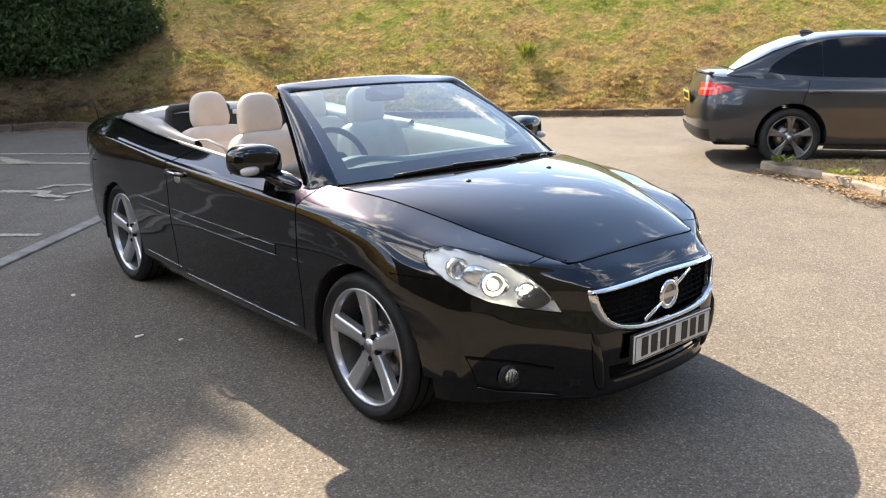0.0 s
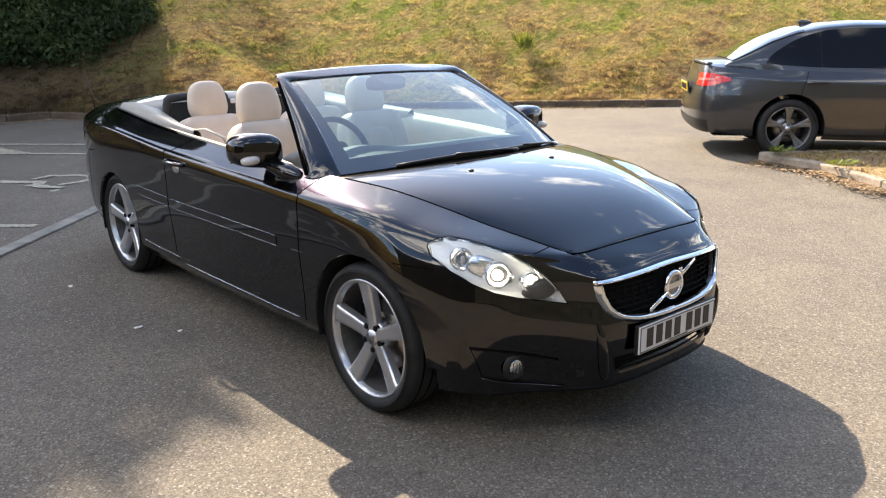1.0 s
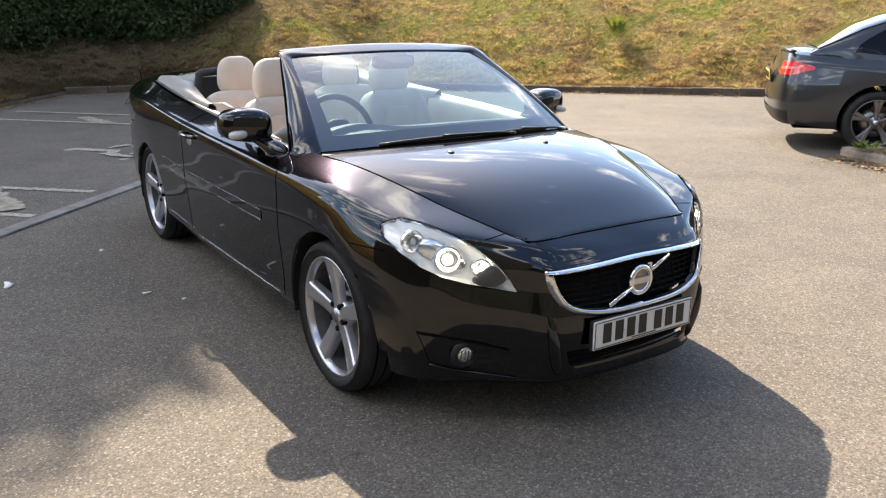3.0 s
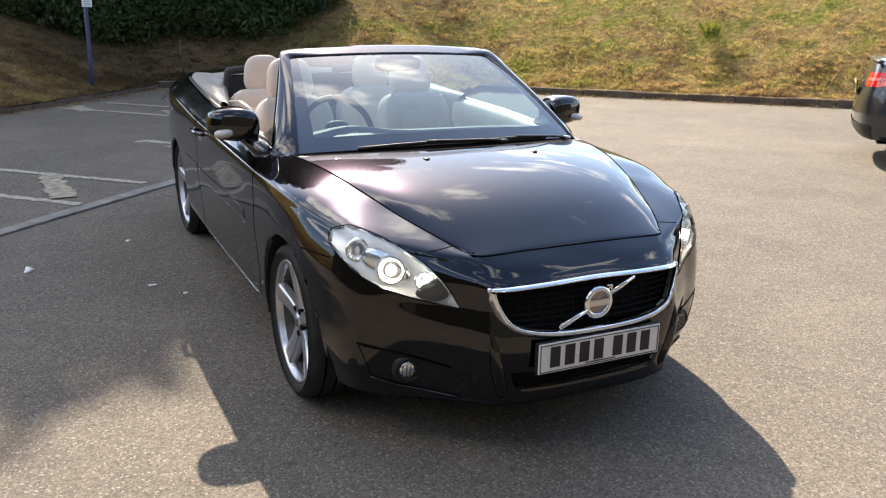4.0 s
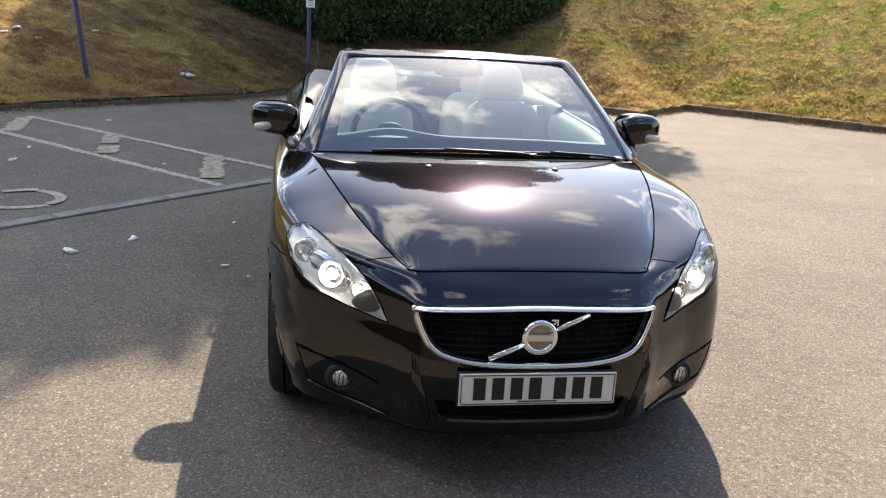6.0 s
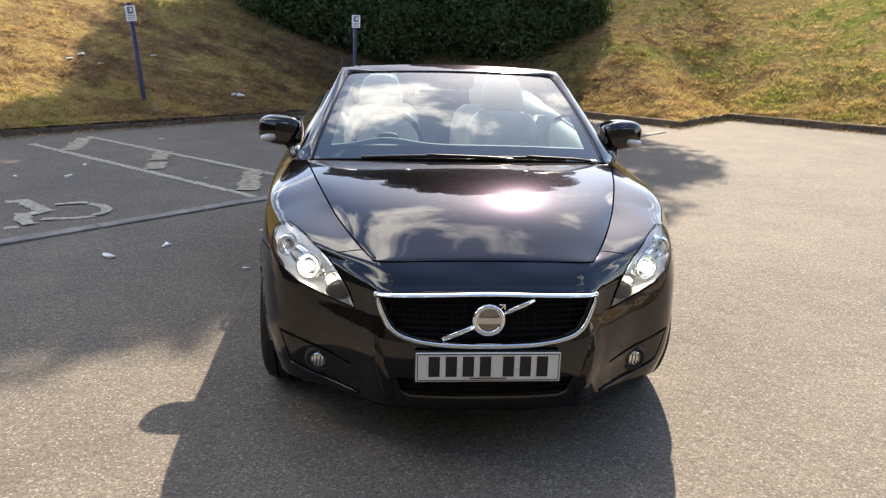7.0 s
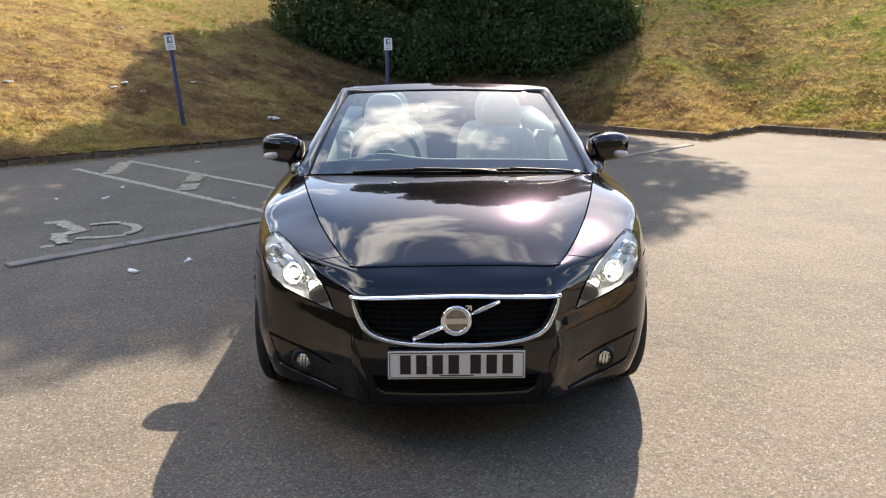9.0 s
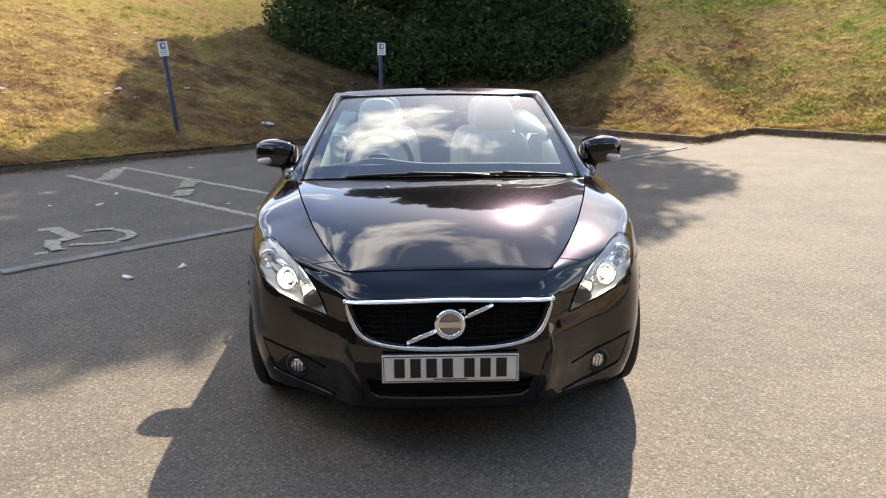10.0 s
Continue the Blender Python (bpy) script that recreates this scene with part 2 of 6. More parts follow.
M_ASPHALT = asphalt_material()
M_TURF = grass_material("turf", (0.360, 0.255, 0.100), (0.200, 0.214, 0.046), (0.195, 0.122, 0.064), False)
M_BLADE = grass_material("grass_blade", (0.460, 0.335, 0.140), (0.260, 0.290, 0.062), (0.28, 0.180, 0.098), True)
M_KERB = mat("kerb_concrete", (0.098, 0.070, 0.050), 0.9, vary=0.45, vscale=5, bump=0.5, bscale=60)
M_KERB_NEW = mat("pale_kerb", (0.30, 0.245, 0.19), 0.9, vary=0.40, vscale=7, bump=0.4, bscale=70)
M_STRIP = mat("edging_concrete", (0.20, 0.188, 0.168), 0.9, vary=0.28, vscale=6, bump=0.5, bscale=90)
M_LINE = mat("worn_line_paint", (0.48, 0.44, 0.35), 0.85, color2=(0.19, 0.168, 0.135), vscale=26, bump=0.4, bscale=140)
M_LINE_Y = mat("worn_yellow_paint", (0.42, 0.37, 0.265), 0.85, color2=(0.16, 0.14, 0.108), vscale=13, bump=0.4, bscale=140)
M_DIRT = mat("dry_leaf_litter", (0.34, 0.22, 0.11), 0.95, color2=(0.16, 0.11, 0.07), vscale=30, random_tint=0.5)
M_PAINT = mat("black_mica_car_paint", (0.0046, 0.0038, 0.0060), 0.215, metal=1.0, coat=1.0, coat_ior=1.60, edge=(0.540, 0.532, 0.545), vary=0.15, vscale=3)
M_PLASTIC = mat("black_plastic", (0.012, 0.012, 0.013), 0.42, vary=0.3, vscale=20, bump=0.08, bscale=300)
M_GAP = mat("shut_line_rubber", (0.003, 0.003, 0.003), 1.0, spec=0.0)
M_INSERT = mat("grained_black_insert", (0.006, 0.006, 0.007), 0.6, spec=0.12, vary=0.2, vscale=20, bump=0.05, bscale=300)
M_MATT = mat("matt_black_trim", (0.010, 0.010, 0.011), 0.9, spec=0.1, vary=0.2, vscale=20)
M_WELL = mat("wheel_arch_liner", (0.006, 0.006, 0.006), 0.9, vary=0.4, vscale=15)
M_CHROME = mat("chrome", (0.82, 0.83, 0.85), 0.09, metal=1.0, rvary=0.04, vary=0.04, vscale=30)
M_SATIN = mat("satin_silver", (0.60, 0.60, 0.61), 0.28, metal=1.0, vary=0.06, vscale=25)
M_RIM = mat("silver_alloy", (0.50, 0.50, 0.52), 0.30, metal=0.85, coat=0.4, vary=0.10, vscale=14, rvary=0.06)
M_RIM_DARK = mat("grey_alloy", (0.20, 0.20, 0.21), 0.32, metal=0.85, vary=0.1, vscale=14)
# inner barrel in a darker grey metal than the rim face
M_BARREL = mat("dark_grey_barrel", (0.11, 0.105, 0.10), 0.5, metal=0.6, vary=0.25, vscale=20)
M_TYRE = mat("tyre_rubber", (0.016, 0.016, 0.016), 0.8, vary=0.4, vscale=12, bump=0.25, bscale=120)
M_DISC = mat("brake_disc", (0.30, 0.27, 0.25), 0.35, metal=1.0, vary=0.2, vscale=40)


def thin_glass(name, tint, ior, dust):
    """A pane: clear but for its mirror gloss and a thin film of dust."""
    m = bpy.data.materials.new(name)
    m.use_nodes = True
    nt = m.node_tree
    nt.nodes.clear()
    out = nt.nodes.new("ShaderNodeOutputMaterial")
    tr = nt.nodes.new("ShaderNodeBsdfTransparent")
    tr.inputs["Color"].default_value = (*tint, 1)
    gl = nt.nodes.new("ShaderNodeBsdfGlossy")
    gl.inputs["Roughness"].default_value = 0.01
    fr = nt.nodes.new("ShaderNodeFresnel")
    fr.inputs["IOR"].default_value = ior
    mx = nt.nodes.new("ShaderNodeMixShader")
    link(nt, fr.outputs[0], mx.inputs[0])
    link(nt, tr.outputs[0], mx.inputs[1])
    link(nt, gl.outputs[0], mx.inputs[2])
    last = mx.outputs[0]
    if dust:
        d = nt.nodes.new("ShaderNodeBsdfDiffuse")
        d.inputs["Color"].default_value = (0.72, 0.77, 0.80, 1)
        tc = nt.nodes.new("ShaderNodeTexCoord")
        n = nt.nodes.new("ShaderNodeTexNoise")
        n.inputs["Scale"].default_value, n.inputs["Detail"].default_value = 5, 6
        link(nt, tc.outputs["Object"], n.inputs["Vector"])
        mr = nt.nodes.new("ShaderNodeMapRange")
        mr.inputs["From Min"].default_value, mr.inputs["From Max"].default_value = 0.3, 0.7
        mr.inputs["To Min"].default_value, mr.inputs["To Max"].default_value = dust * .5, dust * 1.5
        link(nt, n.outputs["Fac"], mr.inputs["Value"])
        m2 = nt.nodes.new("ShaderNodeMixShader")
        link(nt, mr.outputs["Result"], m2.inputs[0])
        link(nt, last, m2.inputs[1])
        link(nt, d.outputs[0], m2.inputs[2])
        last = m2.outputs[0]
    link(nt, last, out.inputs["Surface"])
    return m


M_SCREEN = thin_glass("windscreen_glass", (0.42, 0.63, 0.655), 2.55, 0.018)
M_LENS = thin_glass("headlight_lens", (0.97, 0.98, 0.98), 1.5, 0.03)
M_TINT = mat("dark_glass", (0.005, 0.005, 0.006), 0.03, spec=0.15, coat=0.35, coat_ior=1.4)
M_REARGLASS = mat("rear_window_glass", (0.010, 0.011, 0.012), 0.03, spec=0.5, coat=1.0)
M_DRYEARTH = mat("dry_earth", (0.33, 0.235, 0.125), 0.95, color2=(0.17, 0.11, 0.062), vscale=9, bump=0.8, bscale=35)
M_SILVERED = mat("headlamp_reflector", (0.88, 0.89, 0.90), 0.20, metal=1.0, vary=0.05, vscale=30)
M_LAMPBODY = mat("headlamp_housing", (0.95, 0.95, 0.95), 0.25, metal=0.20, vary=0.04, vscale=35)
M_BEAM = mat("lit_projector", (1, 0.96, 0.86), 0.1, emit=7.0, emit_color=(1.0, 0.93, 0.76))
M_BULB = mat("lit_side_bulb", (1, 0.95, 0.85), 0.2, emit=12.0, emit_color=(1.0, 0.93, 0.78))
M_CLEARLENS = mat("pale_indicator_lens", (0.50, 0.46, 0.43), 0.12, coat=0.8, vary=0.15, vscale=90)
M_CREAM = mat("cream_leather", (0.56, 0.465, 0.385), 0.48, vary=0.07, vscale=7, bump=0.10, bscale=160)
M_CREAM_TRIM = mat("cream_trim", (0.62, 0.54, 0.43), 0.55, vary=0.06, vscale=9, bump=0.08, bscale=200)
M_TAUPE = mat("grey_beige_trim", (0.27, 0.245, 0.215), 0.5, vary=0.08, vscale=9, bump=0.1, bscale=220)
M_DASH = mat("dark_dashboard", (0.03, 0.03, 0.03), 0.6, vary=0.2, vscale=12, bump=0.12, bscale=250)
M_CARPET = mat("dark_carpet", (0.05, 0.045, 0.04), 0.95, vary=0.3, vscale=30, bump=0.3, bscale=200)
M_PLATE = mat("white_number_plate", (0.74, 0.73, 0.72), 0.35, vary=0.04, vscale=15, coat=0.3)
M_PLATE_Y = mat("yellow_number_plate", (0.72, 0.50, 0.05), 0.35, vary=0.05, vscale=15)
M_INK = mat("black_ink", (0.012, 0.012, 0.014), 0.4)
M_GREY_CAR = mat("dark_grey_metallic", (0.046, 0.046, 0.050), 0.30, metal=0.55, coat=1.0, vary=0.06, vscale=4)
M_TAIL = mat("red_tail_lens", (0.62, 0.02, 0.015), 0.12, coat=1.0, vary=0.25, vscale=18)
M_TAIL_PALE = mat("pale_red_lens", (0.75, 0.16, 0.13), 0.15, coat=1.0, vary=0.2, vscale=60)
M_POST = mat("blue_painted_post", (0.022, 0.021, 0.072), 0.5, vary=0.3, vscale=10, bump=0.1, bscale=60)
M_SIGN = mat("white_sign", (0.72, 0.72, 0.70), 0.5, vary=0.05, vscale=20)
M_SIGNBLUE = mat("grey_sign_print", (0.16, 0.17, 0.22), 0.5)
M_LEAF = leaf_material("dark_leaf", (0.064, 0.088, 0.034), (0.034, 0.050, 0.022))
M_LEAF2 = leaf_material("tree_leaf", (0.060, 0.085, 0.028), (0.03, 0.045, 0.016))
M_WEED = leaf_material("weed_leaf", (0.19, 0.22, 0.05), (0.12, 0.15, 0.04))
M_ADDED_WALL = mat("added_dark_wall", (0.035, 0.036, 0.028), 0.9, vary=0.5, vscale=1.5, bump=0.4, bscale=12)
M_BARK = mat("bark", (0.10, 0.075, 0.055), 0.9, vary=0.4, vscale=9, bump=0.8, bscale=30)
M_PAPER = mat("pale_litter", (0.72, 0.70, 0.67), 0.7, vary=0.12, vscale=30)
M_CLEARPLASTIC = mat("bottle_plastic", (0.62, 0.66, 0.68), 0.15, vary=0.2, vscale=40)
M_REDLIT = mat("red_litter", (0.55, 0.05, 0.04), 0.6)


# ---------------------------------------------------------------- mesh helpers
def ob_from(name, bm, material, parent=None, label="", smooth=True):
    me = bpy.data.meshes.new(name)
    bm.normal_update()
    bm.to_mesh(me)
    bm.free()
    me.materials.append(material)
    if smooth:
        me.polygons.foreach_set("use_smooth", [True] * len(me.polygons))
    ob = new(name, me)
    if parent is not None:
        ob.parent = parent
    if label:
        ob["label"] = label
    return ob


def part(name, bm, material, parent, label="", smooth=True):
    return ob_from(name, bm, material, parent, label, smooth)


def mesh_of(name, verts, faces, material, parent=None, label="", smooth=True):
    me = bpy.data.meshes.new(name)
    me.from_pydata([tuple(v) for v in verts], [], [tuple(f) for f in faces])
    me.update()
    me.materials.append(material)
    if smooth:
        me.polygons.foreach_set("use_smooth", [True] * len(me.polygons))
    ob = new(name, me)
    if parent is not None:
        ob.parent = parent
    if label:
        ob["label"] = label
    return ob


def grid_faces(nu, nv, wrap=False):
    f = []
    for i in range(nu - 1):
        for j in range(nv if wrap else nv - 1):
            f.append((i * nv + j, i * nv + (j + 1) % nv, (i + 1) * nv + (j + 1) % nv, (i + 1) * nv + j))
    return f


def box(bm, size, m, bevel=0.0, seg=2):
    """A bevelled box of that size at the pose m, added to bm."""
    r = bmesh.ops.create_cube(bm, size=1.0, matrix=m @ Matrix.Diagonal((*size, 1)))
    if bevel:
        edges = list({e for v in r["verts"] for e in v.link_edges})
        bmesh.ops.bevel(bm, geom=edges, offset=bevel, segments=seg, profile=0.5, affect="EDGES")


def boxes(name, items, material, parent=None, label="", bevel=0.004):
    bm = bmesh.new()
    for size, m in items:
        box(bm, size, m, bevel)
    return ob_from(name, bm, material, parent, label, smooth=False)


def tube(name, pts, radius, material, parent=None, label="", n=10, flat=1.0, up=(0, 0, 1), close=False):
    """A swept tube along points; radius may be a list; flat squeezes it along 'up'."""
    pts = [Vector(p) for p in pts]
    rad = radius if isinstance(radius, (list, tuple)) else [radius] * len(pts)
    verts, faces = [], []
    for i, p in enumerate(pts):
        a = pts[i - 1] if (i or close) else pts[0]
        c = pts[(i + 1) % len(pts)] if (i < len(pts) - 1 or close) else pts[-1]
        d = (c - a).normalized()
        s = d.cross(Vector(up))
        s = s.normalized() if s.length > 1e-4 else d.orthogonal().normalized()
        t = s.cross(d).normalized()
        for j in range(n):
            an = 2 * math.pi * j / n
            verts.append(p + s * math.cos(an) * rad[i] + t * math.sin(an) * rad[i] * flat)
    faces = grid_faces(len(pts), n, True)
    if close:
        k = (len(pts) - 1) * n
        faces += [(k + j, k + (j + 1) % n, (j + 1) % n, j) for j in range(n)]
    else:
        faces += [tuple(range(n))[::-1], tuple((len(pts) - 1) * n + j for j in range(n))]
    return mesh_of(name, verts, faces, material, parent, label)


def blob(name, centre, size, material, parent=None, label="", e=0.5, nu=20, nv=14, m=None, warp=None):
    """A rounded solid: superellipsoid with exponent e (1 round, 0.3 boxy)."""
    sg = lambda v, p: math.copysign(abs(v) ** p, v)
    verts = []
    for i in range(nv + 1):
        la = -math.pi / 2 + math.pi * i / nv
        for j in range(nu):
            lo = 2 * math.pi * j / nu
            p = Vector((sg(math.cos(la), e) * sg(math.cos(lo), e) * size[0] / 2, sg(math.cos(la), e) * sg(math.sin(lo), e) * size[1] / 2, sg(math.sin(la), e) * size[2] / 2))
            if warp:
                p = warp(p)
            if m is not None:
                p = m @ p
            verts.append(p + Vector(centre))
    return mesh_of(name, verts, grid_faces(nv + 1, nu, True), material, parent, label)


def lathe(name, profile, material, parent=None, label="", n=48, m=None):
    """Turns (radius, along-x) pairs about the x axis."""
    verts = [Vector((a, r * math.cos(2 * math.pi * j / n), r * math.sin(2 * math.pi * j / n))) for r, a in profile for j in range(n)]
    if m is not None:
        verts = [m @ v for v in verts]
    return mesh_of(name, verts, grid_faces(len(profile), n, True), material, parent, label)


def crom(p0, p1, p2, p3, t):
    return 0.5 * (2 * p1 + (p2 - p0) * t + (2 * p0 - 5 * p1 + 4 * p2 - p3) * t * t + (3 * p1 - p0 - 3 * p2 + p3) * t ** 3)


def smooth_line(pts, per=8):
    """Points along a smooth curve through pts."""
    pts = [np.array(p, float) for p in pts]
    ext = [2 * pts[0] - pts[1]] + pts + [2 * pts[-1] - pts[-2]]
    out = [crom(*ext[i:i + 4], j / per) for i in range(len(pts) - 1) for j in range(per)]
    return [Vector(p) for p in out + [pts[-1]]]


def thing(name, label, category, at=None, group="", kind=""):
    e = new(name)
    e.empty_display_size = 0.2
    if at is not None:
        e.matrix_world = at
    return tagged(e, label, category, group, kind)


# ---------------------------------------------------------------- car bodies
def weights(t):
    t2, t3 = t * t, t * t * t
    return np.array((-.5 * t + t2 - .5 * t3, 1 - 2.5 * t2 + 1.5 * t3, .5 * t + 2 * t2 - 1.5 * t3, .5 * t3 - .5 * t2))


class Shell:
    """A car's skin: rings from the sill up to the bonnet and belt edge, each following a plan outline from the nose round to the tail.
    plan: (x, y) at whole stations; rings: (heights, insets), each as (stations, values); edge: plan and heights of the last ring."""

    def __init__(self, plan, rings, edge_plan, edge_z):
        plan = np.array(plan, float)
        n = len(plan)
        st = np.arange(n)
        tan = np.gradient(np.vstack([plan[1] * (-1, 1), plan, plan[-2] * (-1, 1)]), axis=0)[1:-1]
        nor = np.stack([tan[:, 1], -tan[:, 0]], 1)
        nor /= np.linalg.norm(nor, axis=1)[:, None]
        ctrl = []
        for (sz, z), (sd, d) in rings:
            p = plan - nor * np.interp(st, sd, d)[:, None]
            p[0, 0] = p[-1, 0] = 0
            ctrl.append(np.column_stack([p, np.interp(st, sz, z)]))
        ctrl.append(np.column_stack([np.array(edge_plan, float), np.array(edge_z, float)]))
        c = np.array(ctrl)
        flip = np.array([-1, 1, 1])
        c = np.concatenate([c[:, 1:2] * flip, c, c[:, -2:-1] * flip], axis=1)
        c = np.concatenate([2 * c[:1] - c[1:2], c, 2 * c[-1:] - c[-2:-1]], axis=0)
        self.c, self.ns, self.nk = c, n - 1, len(ctrl) - 1

    def at(self, s, k):
        """The point at station s and ring k; negative s is the mirrored side."""
        side = -1 if s < 0 else 1
        s = min(abs(s), self.ns - 1e-6)
        k = min(max(k, 0), self.nk - 1e-6)
        i, j = int(s), int(k)
        p = np.outer(weights(k - j), weights(s - i)).ravel() @ self.c[j:j + 4, i:i + 4].reshape(16, 3)
        return Vector((p[0] * side, p[1], p[2]))

    def normal(self, s, k):
        e = 0.02
        a = self.at(s + e, k) - self.at(s - e, k) if abs(s) > e else self.at(e, k) - self.at(-e, k)
        b = self.at(s, min(k + e, self.nk)) - self.at(s, max(k - e, 0))
        n = a.cross(b)
        if n.length < 1e-9:
            return Vector((0, 0, 1))
        n.normalize()
        return n

    def patch(self, s0, s1, k0, k1, per_s=7, per_k=5, off=0.0):
        """Grid of points and normals over a stretch of the skin."""
        ss = np.linspace(s0, s1, max(2, round(abs(s1 - s0) * per_s) + 1))
        kk = np.linspace(k0, k1, max(2, round(abs(k1 - k0) * per_k) + 1))
        pts, nor = [], []
        for k in kk:
            for s in ss:
                n = self.normal(s, k)
                nor.append(n)
                pts.append(self.at(s, k) + n * off)
        return pts, nor, len(kk), len(ss)

    def ribbon(self, path, width, off, name, material, parent, label="", per=10):
        """A thin strip laid on the skin along (station, ring) pairs."""
        line = [self.at(a[0], a[1]) + self.normal(a[0], a[1]) * off for a in fine(path, per)]
        nrm = [self.normal(a[0], a[1]) for a in fine(path, per)]
        verts = []
        for i, p in enumerate(line):
            d = (line[min(i + 1, len(line) - 1)] - line[max(i - 1, 0)]).normalized()
            w = nrm[i].cross(d).normalized() * width / 2
            verts += [p + w, p - w]
        return mesh_of(name, verts, [(2 * i, 2 * i + 1, 2 * i + 3, 2 * i + 2) for i in range(len(line) - 1)], material, parent, label)


def fine(path, per):
    out = []
    for a, b in zip(path, path[1:]):
        out += [tuple(a[i] + (b[i] - a[i]) * j / per for i in range(2)) for j in range(per)]
    return out + [tuple(path[-1])]


def set_normals(me, normals):
    me.normals_split_custom_set_from_vertices([tuple(n) for n in normals])


def inside(poly, x, z):
    hit = False
    for (x1, z1), (x2, z2) in zip(poly, poly[1:] + poly[:1]):
        if (z1 > z) != (z2 > z) and x < (x2 - x1) * (z - z1) / (z2 - z1) + x1:
            hit = not hit
    return hit


def cut_out(bm, poly, zone, plane="xz"):
    """Cuts a convex outline, drawn in the plane x-z (or y-z), out of the faces of bm for which zone(centre) holds."""
    ia = 0 if plane == "xz" else 1
    c = [sum(p[i] for p in poly) / len(poly) for i in (0, 1)]
    for (a1, z1), (a2, z2) in zip(poly, poly[1:] + poly[:1]):
        faces = [f for f in bm.faces if zone(f.calc_center_median())]
        nn = Vector((0, 0, 0))
        nn[ia], nn[2] = z2 - z1, -(a2 - a1)
        co = Vector((0, 0, z1))
        co[ia] = a1
        geom = list({g for f in faces for g in (*f.verts, *f.edges)}) + faces
        bmesh.ops.bisect_plane(bm, geom=geom, plane_co=co, plane_no=nn.normalized(), dist=1e-5)
    dead = []
    for f in bm.faces:
        m = f.calc_center_median()
        if zone(m) and inside(poly, m[ia], m.z):
            dead.append(f)
    bmesh.ops.delete(bm, geom=dead, context="FACES")


def arch_cut(bm, cy, cz, r, zone):
    """Opens a round wheel arch: faces within the circle go, the rim is drawn onto it."""
    ring = lambda v: math.hypot(v.co.y - cy, v.co.z - cz)
    dead = [f for f in bm.faces if zone(f.calc_center_median()) and all(ring(v) < r for v in f.verts)]
    bmesh.ops.delete(bm, geom=dead, context="FACES")
    for v in bm.verts:
        if zone(v.co) and ring(v) < r and v.link_faces:
            d = max(ring(v), 1e-4)
            if v.co.z < cz:
                v.co.y = cy + math.copysign(math.sqrt(r * r - (v.co.z - cz) ** 2), v.co.y - cy)
            else:
                v.co.y, v.co.z = cy + (v.co.y - cy) * r / d, cz + (v.co.z - cz) * r / d


def skin_parts(shell, panels, material, parent, arches, cuts, per_s=7, per_k=5):
    """Builds the panels (name, stations, rings, label) of both sides as meshes with shared smooth normals."""
    for side in (1, -1):
        for name, s0, s1, k0, k1, label in panels:
            pts, nor, nk, ns = shell.patch(s0, s1, k0, k1, per_s, per_k)
            if side < 0:
                pts = [Vector((-p.x, p.y, p.z)) for p in pts]
            bm = bmesh.new()
            vs = [bm.verts.new(p) for p in pts]
            for f in grid_faces(nk, ns):
                q = [vs[i] for i in f]
                try:
                    bm.faces.new(q if side > 0 else q[::-1])
                except ValueError:
                    pass
            bmesh.ops.remove_doubles(bm, verts=bm.verts, dist=1e-6)
            for cy, cz, r in arches:
                arch_cut(bm, cy, cz, r, lambda c: abs(c.x) > 0.55 and abs(c.y - cy) < r + 0.15)
            for poly, zone in cuts:
                pl = [(side * a, z) for a, z in poly]
                cut_out(bm, pl if side > 0 else pl[::-1], zone)
            # rolled lip along every open edge
            open_e = [e for e in bm.edges if len(e.link_faces) == 1]
            lip = bmesh.ops.extrude_edge_only(bm, edges=open_e)["geom"]
            kd_in = [g for g in lip if isinstance(g, bmesh.types.BMVert)]
            tree_n = {}
            for v in kd_in:
                near = min(range(len(pts)), key=lambda i: (pts[i] - v.co).length_squared)
                n = nor[near]
                n = Vector((-n.x, n.y, n.z)) if side < 0 else n
                tree_n[v] = n
            for v, n in tree_n.items():
                v.co -= n * 0.014
            bm.normal_update()
            ob = part(name, bm, material, parent, label)
            me = ob.data
            arr = np.array([(p.x, p.y, p.z) for p in pts])
            nar = np.array([((-n.x if side < 0 else n.x), n.y, n.z) for n in nor])
            out = []
            for v in me.vertices:
                d = np.sum((arr - np.array(v.co)) ** 2, axis=1)
                idx = np.argpartition(d, 3)[:4]
                w = 1 / (d[idx] + 1e-7)
                n = (nar[idx] * w[:, None]).sum(0)
                out.append(n / max(np.linalg.norm(n), 1e-9))
            set_normals(me, out)


def coons(front, back, left, right, bulge, nu, nv):
    """A patch between four curves; u runs left to right, v front to back."""
    verts = []
    for j in range(nv + 1):
        v = j / nv
        for i in range(nu + 1):
            u = i / nu
            p = front(u) * (1 - v) + back(u) * v + left(v) * (1 - u) + right(v) * u
            p = p - (front(0) * (1 - u) * (1 - v) + front(1) * u * (1 - v) + back(0) * (1 - u) * v + back(1) * u * v)
            p = p + Vector((0, 0, bulge(u, v)))
            verts.append(p)
    return verts, [(a, d, c, b) for a, b, c, d in grid_faces(nv + 1, nu + 1)]


